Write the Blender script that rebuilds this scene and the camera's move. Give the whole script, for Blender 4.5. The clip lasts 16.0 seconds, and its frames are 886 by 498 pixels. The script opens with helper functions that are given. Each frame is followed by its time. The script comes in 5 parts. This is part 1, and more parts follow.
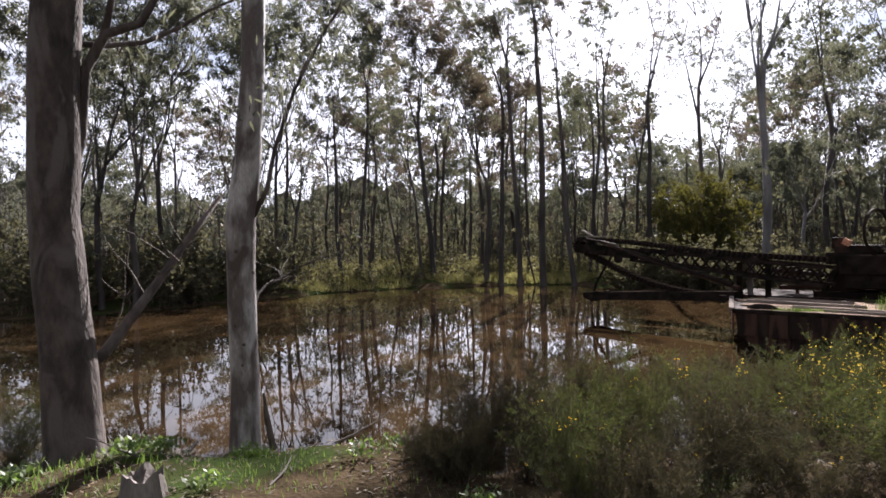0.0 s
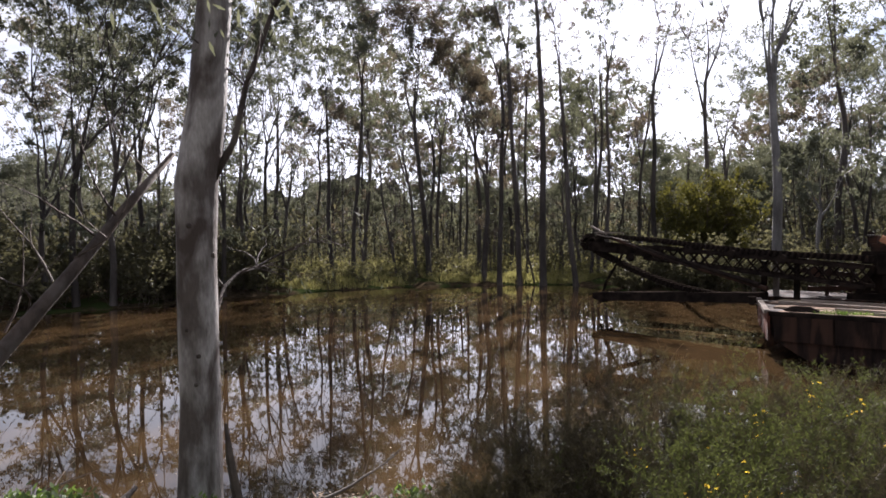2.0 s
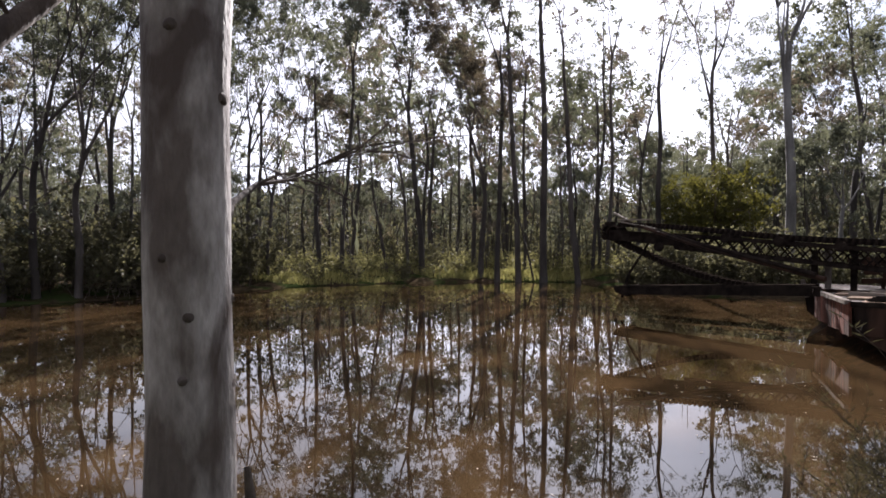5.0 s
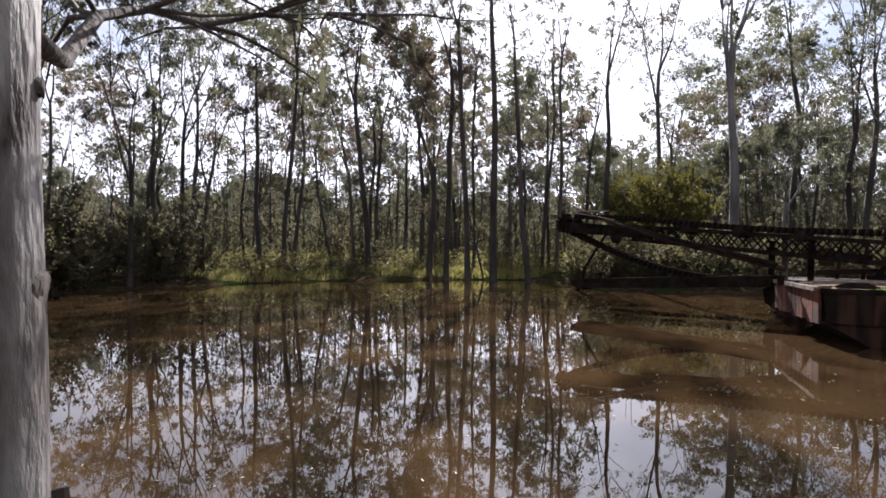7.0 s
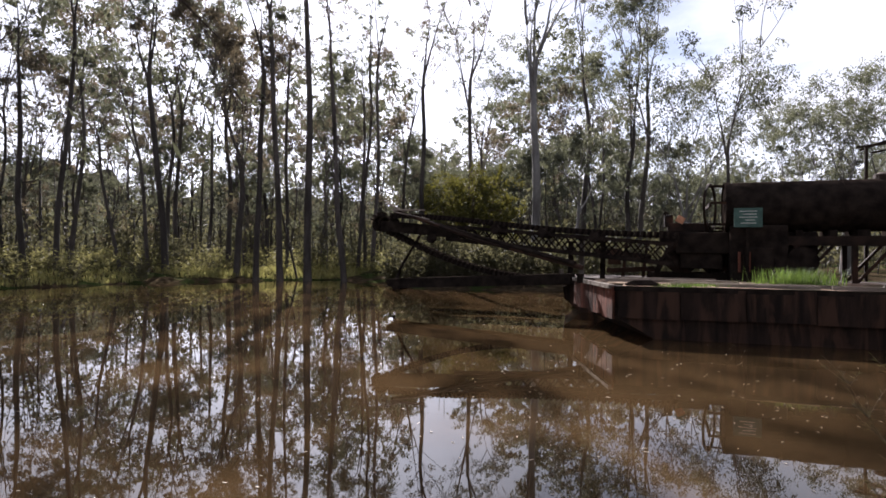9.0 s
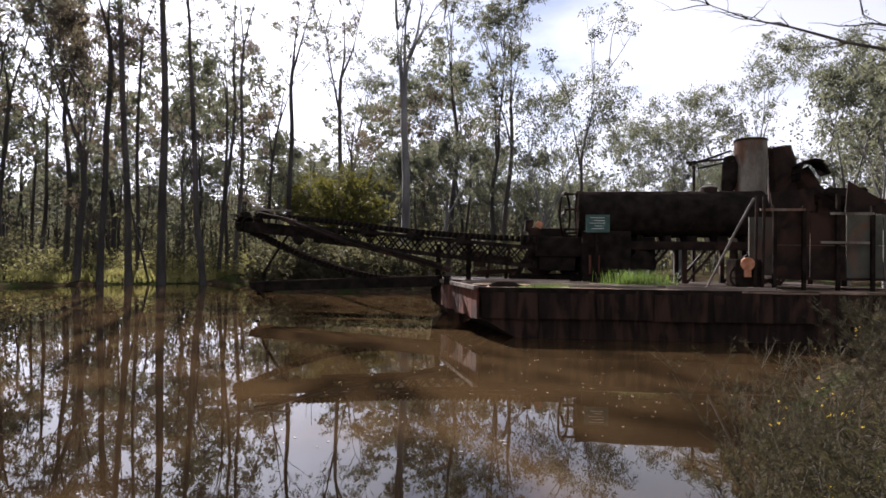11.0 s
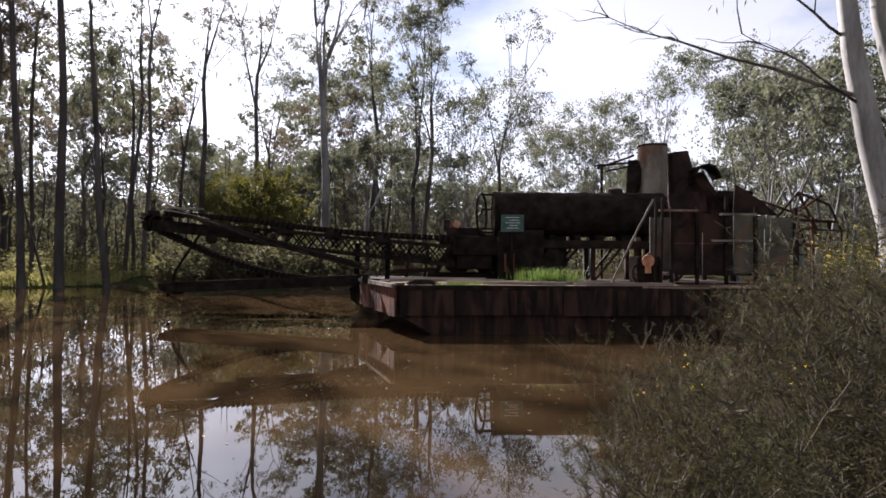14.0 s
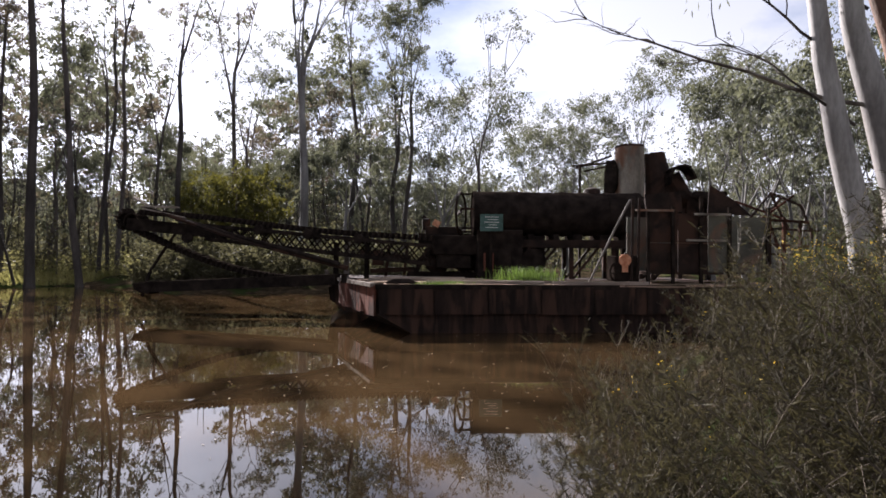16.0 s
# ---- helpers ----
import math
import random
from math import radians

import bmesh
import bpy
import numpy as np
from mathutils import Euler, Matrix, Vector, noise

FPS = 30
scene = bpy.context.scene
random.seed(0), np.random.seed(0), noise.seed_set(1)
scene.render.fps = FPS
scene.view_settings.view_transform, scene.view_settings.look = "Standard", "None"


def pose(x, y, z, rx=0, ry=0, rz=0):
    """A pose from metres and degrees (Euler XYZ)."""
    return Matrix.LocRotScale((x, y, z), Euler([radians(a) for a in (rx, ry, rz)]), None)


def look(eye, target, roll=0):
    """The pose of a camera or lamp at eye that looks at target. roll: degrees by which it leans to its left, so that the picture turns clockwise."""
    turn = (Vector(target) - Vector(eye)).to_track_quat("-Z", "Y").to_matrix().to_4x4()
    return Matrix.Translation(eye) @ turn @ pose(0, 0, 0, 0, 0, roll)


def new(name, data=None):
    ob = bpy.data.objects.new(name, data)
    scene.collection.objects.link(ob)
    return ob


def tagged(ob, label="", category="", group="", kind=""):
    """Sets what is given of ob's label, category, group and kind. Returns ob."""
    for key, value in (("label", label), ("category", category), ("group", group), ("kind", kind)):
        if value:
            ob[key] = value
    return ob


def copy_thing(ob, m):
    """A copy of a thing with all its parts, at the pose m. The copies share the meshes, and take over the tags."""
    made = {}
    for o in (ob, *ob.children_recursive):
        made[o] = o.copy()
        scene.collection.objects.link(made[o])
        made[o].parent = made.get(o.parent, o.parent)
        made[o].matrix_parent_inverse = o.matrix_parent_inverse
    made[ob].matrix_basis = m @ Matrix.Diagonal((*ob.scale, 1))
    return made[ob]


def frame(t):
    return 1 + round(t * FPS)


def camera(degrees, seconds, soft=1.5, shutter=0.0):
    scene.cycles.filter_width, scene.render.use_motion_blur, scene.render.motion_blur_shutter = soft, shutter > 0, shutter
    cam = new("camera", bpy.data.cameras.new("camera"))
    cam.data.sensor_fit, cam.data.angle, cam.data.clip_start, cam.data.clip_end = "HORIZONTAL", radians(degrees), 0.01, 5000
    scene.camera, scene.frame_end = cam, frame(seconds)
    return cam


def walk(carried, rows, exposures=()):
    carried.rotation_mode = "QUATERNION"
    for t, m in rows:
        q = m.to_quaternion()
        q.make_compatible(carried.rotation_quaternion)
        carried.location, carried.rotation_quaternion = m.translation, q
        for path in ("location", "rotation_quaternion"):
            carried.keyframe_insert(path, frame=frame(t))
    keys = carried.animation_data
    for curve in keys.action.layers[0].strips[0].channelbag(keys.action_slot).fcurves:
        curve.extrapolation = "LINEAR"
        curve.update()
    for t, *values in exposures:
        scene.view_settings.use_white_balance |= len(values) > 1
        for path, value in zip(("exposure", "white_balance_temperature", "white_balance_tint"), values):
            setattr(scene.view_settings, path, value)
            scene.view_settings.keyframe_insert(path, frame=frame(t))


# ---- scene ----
cam = camera(73.6, 16.0, soft=1.65)

EXPOSURE = 1.78
PATH = [
    (0, (-0.003, -0.250, 2.757), (0.179, 9.749, 2.715), -1.13),
    (0.5, (-0.054, 0.186, 2.739), (0.226, 10.181, 2.689), -0.83),
    (1, (-0.140, 0.604, 2.693), (0.187, 10.599, 2.653), -0.49),
    (1.5, (-0.205, 1.002, 2.610), (0.117, 10.997, 2.553), -0.52),
    (2, (-0.271, 1.330, 2.591), (0.049, 11.324, 2.549), -0.57),
    (2.5, (-0.337, 1.637, 2.581), (0.280, 11.618, 2.553), -0.54),
    (3, (-0.430, 2.017, 2.512), (0.326, 11.989, 2.465), -0.27),
    (3.5, (-0.613, 2.400, 2.429), (0.085, 12.376, 2.370), -0.18),
    (4, (-0.831, 2.815, 2.372), (-0.184, 12.794, 2.325), 0.00),
    (6.5, (-1.318, 4.367, 1.687), (-0.396, 14.324, 1.755), 0.53),
    (7, (-1.288, 4.622, 1.690), (0.310, 14.493, 1.745), 0.31),
    (7.5, (-1.152, 4.929, 1.697), (0.957, 14.704, 1.751), 0.29),
    (8, (-1.059, 5.151, 1.701), (1.911, 14.699, 1.762), 0.11),
    (8.5, (-1.005, 5.262, 1.706), (2.800, 14.509, 1.770), 0.14),
    (9, (-0.984, 5.337, 1.709), (3.514, 14.268, 1.761), 0.39),
    (9.5, (-0.969, 5.384, 1.714), (3.940, 14.096, 1.758), 0.47),
    (10, (-0.966, 5.395, 1.722), (4.470, 13.788, 1.787), 0.63),
    (12.5, (-0.993, 5.132, 1.649), (6.044, 12.236, 1.797), 0.31),
    (13, (-0.995, 5.136, 1.650), (6.149, 12.133, 1.793), 0.32),
    (13.5, (-0.993, 5.128, 1.653), (6.233, 12.040, 1.793), 0.33),
    (14, (-1.003, 5.114, 1.648), (6.278, 11.967, 1.789), 0.38),
    (14.5, (-1.006, 5.105, 1.647), (6.332, 11.897, 1.788), 0.33),
    (15, (-1.001, 5.105, 1.645), (6.400, 11.828, 1.785), 0.31),
    (15.5, (-1.005, 5.105, 1.643), (6.459, 11.759, 1.774), 0.33),
    (16, (-1.007, 5.100, 1.646), (6.505, 11.699, 1.778), 0.40),
]
walk(cam, [(t, look(eye, target, roll)) for t, eye, target, roll in PATH], [(0, EXPOSURE, 5950, 19), (16, EXPOSURE, 5950, 19)])

# ---------- world, sun ----------
SUN_AZ, SUN_EL = 16.5, 33.0      # degrees clockwise from +y, above the horizon
world = bpy.data.worlds.new("sky")
scene.world = world
world.use_nodes = True
wn, wl = world.node_tree.nodes, world.node_tree.links
bg = wn["Background"]
sky = wn.new("ShaderNodeTexSky")
sky.sky_type, sky.sun_disc = "NISHITA", False
sky.sun_elevation, sky.sun_rotation = radians(SUN_EL), radians(SUN_AZ)
sky.dust_density, sky.ozone_density = 1.0, 1.5
geo = wn.new("ShaderNodeTexCoord")
wmap = wn.new("ShaderNodeMapping")
wmap.inputs["Scale"].default_value = (1.0, 1.0, 2.6)
cl = wn.new("ShaderNodeTexNoise")
cl.inputs["Scale"].default_value, cl.inputs["Detail"].default_value, cl.inputs["Roughness"].default_value = 2.2, 7, 0.55
cr = wn.new("ShaderNodeValToRGB")
cr.color_ramp.elements[0].position, cr.color_ramp.elements[1].position = 0.26, 0.48
mixw = wn.new("ShaderNodeMixRGB")
grey = wn.new("ShaderNodeRGBToBW")
lit = wn.new("ShaderNodeMixRGB")
lit.blend_type = "MULTIPLY"
lit.inputs[0].default_value = 1.0
lit.inputs[2].default_value = (3.75, 3.8, 3.95, 1)
bright = wn.new("ShaderNodeMath")
bright.operation = "POWER"
bright.inputs[1].default_value = 0.66
wl.new(geo.outputs["Generated"], wmap.inputs["Vector"])
wl.new(wmap.outputs["Vector"], cl.inputs["Vector"])
wl.new(cl.outputs["Fac"], cr.inputs["Fac"])
wl.new(cr.outputs["Color"], mixw.inputs[0])
wl.new(sky.outputs["Color"], grey.inputs["Color"])
wl.new(grey.outputs["Val"], bright.inputs[0])
wl.new(bright.outputs["Value"], lit.inputs[1])
wl.new(sky.outputs["Color"], mixw.inputs[1])
wl.new(lit.outputs["Color"], mixw.inputs[2])
wl.new(mixw.outputs["Color"], bg.inputs["Color"])
bg.inputs["Strength"].default_value = 0.033

sun = new("sun", bpy.data.lights.new("sun", "SUN"))
sun.data.energy, sun.data.angle, sun.data.color = 5.0, radians(0.6), (1.0, 0.93, 0.82)
_sd = Vector((math.sin(radians(SUN_AZ)) * math.cos(radians(SUN_EL)), math.cos(radians(SUN_AZ)) * math.cos(radians(SUN_EL)), math.sin(radians(SUN_EL))))
sun.matrix_world = look(_sd * 60, (0, 0, 0))


# ---------- materials ----------
def material(name, dark, light, scale=4.0, rough=0.8, metal=0.0, bump=0.3, fine=40.0, stain=None, stain_scale=1.0, stretch=(1, 1, 1),
             spec=0.4, trans=None, rand=0.0, detail=8.0, coords="Object", edge=0.16):
    """A surface of two tones by noise, with fine grain, optional stains, thin-leaf light-through and variation per piece."""
    m = bpy.data.materials.new(name)
    m.use_nodes = True
    n, l = m.node_tree.nodes, m.node_tree.links
    b = n["Principled BSDF"]
    tc = n.new("ShaderNodeTexCoord")
    mp = n.new("ShaderNodeMapping")
    mp.inputs["Scale"].default_value = stretch
    l.new(tc.outputs[coords], mp.inputs["Vector"])
    t1 = n.new("ShaderNodeTexNoise")
    t1.inputs["Scale"].default_value, t1.inputs["Detail"].default_value = scale, detail
    l.new(mp.outputs["Vector"], t1.inputs["Vector"])
    r1 = n.new("ShaderNodeValToRGB")
    r1.color_ramp.elements[0].position, r1.color_ramp.elements[1].position = 0.5 - edge, 0.5 + edge
    r1.color_ramp.elements[0].color, r1.color_ramp.elements[1].color = (*dark, 1), (*light, 1)
    l.new(t1.outputs["Fac"], r1.inputs["Fac"])
    out = r1.outputs["Color"]
    t2 = n.new("ShaderNodeTexNoise")
    t2.inputs["Scale"].default_value, t2.inputs["Detail"].default_value = fine, 4
    l.new(mp.outputs["Vector"], t2.inputs["Vector"])
    mu = n.new("ShaderNodeMixRGB")
    mu.blend_type, mu.inputs[0].default_value = "OVERLAY", 0.45
    l.new(out, mu.inputs[1])
    l.new(t2.outputs["Fac"], mu.inputs[2])
    out = mu.outputs["Color"]
    if stain:
        t3 = n.new("ShaderNodeTexNoise")
        t3.inputs["Scale"].default_value, t3.inputs["Detail"].default_value, t3.inputs["Distortion"].default_value = stain_scale, 6, 0.6
        l.new(mp.outputs["Vector"], t3.inputs["Vector"])
        r3 = n.new("ShaderNodeValToRGB")
        r3.color_ramp.elements[0].position, r3.color_ramp.elements[1].position = 0.5, 0.6
        l.new(t3.outputs["Fac"], r3.inputs["Fac"])
        ms = n.new("ShaderNodeMixRGB")
        l.new(r3.outputs["Color"], ms.inputs[0])
        l.new(out, ms.inputs[1])
        ms.inputs[2].default_value = (*stain, 1)
        out = ms.outputs["Color"]
    if rand:
        oi = n.new("ShaderNodeObjectInfo") if rand > 0 else n.new("ShaderNodeNewGeometry")
        hv = n.new("ShaderNodeHueSaturation")
        mr = n.new("ShaderNodeMapRange")
        mr.inputs["To Min"].default_value, mr.inputs["To Max"].default_value = 1 - abs(rand), 1 + abs(rand)
        l.new(oi.outputs["Random" if rand > 0 else "Random Per Island"], mr.inputs["Value"])
        l.new(mr.outputs["Result"], hv.inputs["Value"])
        l.new(out, hv.inputs["Color"])
        out = hv.outputs["Color"]
    l.new(out, b.inputs["Base Color"])
    b.inputs["Roughness"].default_value, b.inputs["Metallic"].default_value = rough, metal
    b.inputs["Specular IOR Level"].default_value = spec
    if bump:
        bp = n.new("ShaderNodeBump")
        bp.inputs["Strength"].default_value, bp.inputs["Distance"].default_value = bump, 0.02
        l.new(t2.outputs["Fac"], bp.inputs["Height"])
        l.new(bp.outputs["Normal"], b.inputs["Normal"])
    if trans:
        tr = n.new("ShaderNodeBsdfTranslucent")
        tr.inputs["Color"].default_value = (*trans, 1)
        mx = n.new("ShaderNodeMixShader")
        mx.inputs[0].default_value = 0.4
        l.new(b.outputs[0], mx.inputs[1])
        l.new(tr.outputs[0], mx.inputs[2])
        l.new(mx.outputs[0], n["Material Output"].inputs["Surface"])
    return m


M_BARK = material("smooth_gum_bark", (0.095, 0.077, 0.066), (0.36, 0.335, 0.315), 5.0, 0.7, bump=0.6, fine=55, stain=(0.06, 0.043, 0.035), stain_scale=3.2, stretch=(1, 1, 0.35), edge=0.08)
M_BARK_DARK = material("dark_fibrous_bark", (0.026, 0.019, 0.016), (0.085, 0.066, 0.055), 7, 0.9, bump=1.0, fine=34, stain=(0.1, 0.084, 0.074), stain_scale=4.5, stretch=(1, 1, 0.45))
M_BARK_FAR = material("grey_brown_bark", (0.026, 0.021, 0.018), (0.088, 0.075, 0.066), 1.2, 0.85, bump=0.3, fine=20, stretch=(1, 1, 0.25), rand=0.3)
M_BARK_GREY = material("light_grey_bark", (0.08, 0.074, 0.07), (0.21, 0.202, 0.192), 1.4, 0.8, bump=0.3, fine=22, stretch=(1, 1, 0.25), rand=0.2)
M_BARK_BROWN = material("peeling_brown_bark", (0.07, 0.04, 0.028), (0.2, 0.12, 0.085), 3.0, 0.85, bump=0.8, fine=30, stain=(0.22, 0.18, 0.15), stain_scale=2.0, stretch=(1, 1, 0.3))
M_BARK_PALE = material("pale_cream_bark", (0.17, 0.157, 0.15), (0.38, 0.365, 0.35), 1.6, 0.75, bump=0.2, fine=25, stain=(0.17, 0.15, 0.135), stain_scale=0.8, stretch=(1, 1, 0.3))
M_DEAD = material("dead_grey_wood", (0.06, 0.05, 0.042), (0.19, 0.165, 0.145), 4, 0.9, bump=0.5, fine=50, stretch=(1, 1, 0.3))
M_LEAF = material("gum_leaf", (0.04, 0.047, 0.036), (0.115, 0.122, 0.094), 0.7, 0.6, bump=0, fine=3, trans=(0.15, 0.155, 0.09), rand=-0.35, spec=0.25)
M_LEAF_DRY = material("bronze_gum_leaf", (0.048, 0.042, 0.031), (0.115, 0.095, 0.07), 0.7, 0.5, bump=0, fine=3, trans=(0.15, 0.12, 0.075), rand=-0.35)
M_WATTLE = material("wattle_leaf", (0.03, 0.035, 0.014), (0.078, 0.076, 0.024), 0.9, 0.6, bump=0, fine=4, trans=(0.105, 0.097, 0.018), rand=-0.35, spec=0.2)
M_SCRUB = material("scrub_leaf", (0.034, 0.032, 0.021), (0.092, 0.086, 0.053), 0.8, 0.7, bump=0, fine=4, spec=0.15, trans=(0.13, 0.122, 0.06), rand=-0.2)
M_DISTANT = material("distant_wood", (0.045, 0.045, 0.032), (0.15, 0.142, 0.098), 0.25, 0.9, bump=0, fine=0.9, stretch=(1, 1, 0.35), spec=0.0, edge=0.1)
M_HAZE = material("distant_olive_foliage", (0.055, 0.055, 0.043), (0.11, 0.108, 0.082), 0.12, 0.7, bump=0, fine=1, spec=0.1, trans=(0.10, 0.10, 0.066), rand=-0.18)
M_HEATH = material("heath_leaf", (0.024, 0.022, 0.013), (0.066, 0.058, 0.034), 2.0, 0.7, bump=0, fine=6, trans=(0.055, 0.048, 0.022), rand=-0.4, spec=0.1)
M_BROOM = material("green_flowering_bush_leaf", (0.027, 0.035, 0.012), (0.074, 0.086, 0.03), 2.0, 0.65, bump=0, fine=6, trans=(0.085, 0.098, 0.025), rand=-0.4, spec=0.1)
M_FLOWER = material("yellow_blossom", (0.55, 0.34, 0.02), (0.75, 0.52, 0.04), 6, 0.6, bump=0, fine=20, trans=(0.7, 0.5, 0.05))
M_TWIG = material("brown_twig", (0.036, 0.027, 0.02), (0.105, 0.083, 0.062), 8, 0.9, bump=0.2, fine=60)
M_GRASS = material("green_grass", (0.045, 0.078, 0.017), (0.105, 0.155, 0.034), 0.8, 0.5, bump=0, fine=5, trans=(0.15, 0.23, 0.04), rand=-0.3)
M_GRASS_DRY = material("olive_grass", (0.13, 0.13, 0.045), (0.28, 0.255, 0.10), 0.6, 0.6, bump=0, fine=5, trans=(0.3, 0.28, 0.09), rand=-0.3)
M_FERN = material("sunlit_heath_leaf", (0.06, 0.06, 0.028), (0.15, 0.142, 0.062), 0.5, 0.6, bump=0, fine=4, trans=(0.24, 0.22, 0.085), rand=-0.3, spec=0.15)
M_GROUND = material("leaf_litter_ground", (0.022, 0.017, 0.011), (0.066, 0.049, 0.03), 3.2, 0.95, bump=1.0, fine=30, stain=(0.03, 0.042, 0.014), stain_scale=0.55, spec=0.0)
M_RUST = material("rusted_steel", (0.010, 0.007, 0.0055), (0.034, 0.02, 0.0145), 3.0, 0.85, 0.1, 0.4, 45, spec=0.2, stain=(0.05, 0.026, 0.017), stain_scale=1.3)
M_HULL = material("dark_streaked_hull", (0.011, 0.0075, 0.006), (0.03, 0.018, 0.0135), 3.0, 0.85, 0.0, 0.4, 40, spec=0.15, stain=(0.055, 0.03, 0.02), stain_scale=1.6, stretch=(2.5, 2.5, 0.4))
M_RUST_RED = material("red_rusted_plate", (0.06, 0.022, 0.015), (0.15, 0.06, 0.04), 2.5, 0.85, 0.1, 0.4, 40, stain=(0.045, 0.022, 0.015), stain_scale=2.0, stretch=(1, 1, 0.35), rand=0.3, spec=0.1)
M_IRON = material("blackened_iron", (0.011, 0.009, 0.008), (0.03, 0.023, 0.019), 4, 0.85, 0.0, 0.35, 50, spec=0.0)
M_TANK = material("grey_weathered_tank", (0.09, 0.075, 0.06), (0.3, 0.265, 0.21), 2.2, 0.75, 0.1, 0.35, 30, stain=(0.16, 0.08, 0.045), stain_scale=1.6, stretch=(1, 1, 0.35))
M_PLANK = material("weathered_timber", (0.11, 0.09, 0.075), (0.27, 0.23, 0.195), 5, 0.9, spec=0.05, bump=0.6, fine=60, stretch=(0.15, 1, 1), rand=0.2)
M_PANEL = material("grey_green_sheet", (0.045, 0.043, 0.033), (0.115, 0.112, 0.085), 1.6, 0.85, 0.0, 0.3, 35, stain=(0.14, 0.08, 0.05), stain_scale=1.0, rand=0.12)
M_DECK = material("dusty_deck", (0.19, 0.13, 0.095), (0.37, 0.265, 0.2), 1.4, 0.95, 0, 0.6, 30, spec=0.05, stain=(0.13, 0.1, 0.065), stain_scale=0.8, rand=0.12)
M_TEAL = material("faded_teal_sign", (0.024, 0.066, 0.055), (0.055, 0.115, 0.098), 6, 0.6, bump=0.1, fine=40)
M_WHITE = material("chalky_white_paint", (0.5, 0.5, 0.48), (0.72, 0.72, 0.7), 8, 0.7, bump=0.1, fine=50)
M_ORANGE = material("orange_rust", (0.34, 0.13, 0.06), (0.58, 0.30, 0.18), 7, 0.85, bump=0.4, fine=40)

M_FLOAT = material("bleached_leaf", (0.16, 0.13, 0.09), (0.36, 0.31, 0.24), 9, 0.7, bump=0, fine=30, rand=-0.3)
M_LITTER = material("dry_leaf_litter", (0.05, 0.034, 0.022), (0.15, 0.105, 0.065), 6, 0.9, bump=0, fine=30, rand=-0.4)

# still, silty water
M_WATER = bpy.data.materials.new("silty_water")
M_WATER.use_nodes = True
_n, _l = M_WATER.node_tree.nodes, M_WATER.node_tree.links
_b = _n["Principled BSDF"]
_tc = _n.new("ShaderNodeTexCoord")
_t1 = _n.new("ShaderNodeTexNoise")
_t1.inputs["Scale"].default_value, _t1.inputs["Detail"].default_value = 0.12, 5
_r1 = _n.new("ShaderNodeValToRGB")
_r1.color_ramp.elements[0].position, _r1.color_ramp.elements[1].position = 0.3, 0.7
_r1.color_ramp.elements[0].color, _r1.color_ramp.elements[1].color = (0.032, 0.0196, 0.009, 1), (0.054, 0.033, 0.0152, 1)
_l.new(_tc.outputs["Object"], _t1.inputs["Vector"])
_l.new(_t1.outputs["Fac"], _r1.inputs["Fac"])
_l.new(_r1.outputs["Color"], _b.inputs["Base Color"])
_t2 = _n.new("ShaderNodeTexNoise")
_t2.inputs["Scale"].default_value, _t2.inputs["Detail"].default_value = 1.1, 3
_l.new(_tc.outputs["Object"], _t2.inputs["Vector"])
_bp = _n.new("ShaderNodeBump")
_bp.inputs["Strength"].default_value, _bp.inputs["Distance"].default_value = 0.03, 0.03
_l.new(_t2.outputs["Fac"], _bp.inputs["Height"])
_l.new(_bp.outputs["Normal"], _b.inputs["Normal"])
_b.inputs["Roughness"].default_value, _b.inputs["IOR"].default_value = 0.012, 1.45


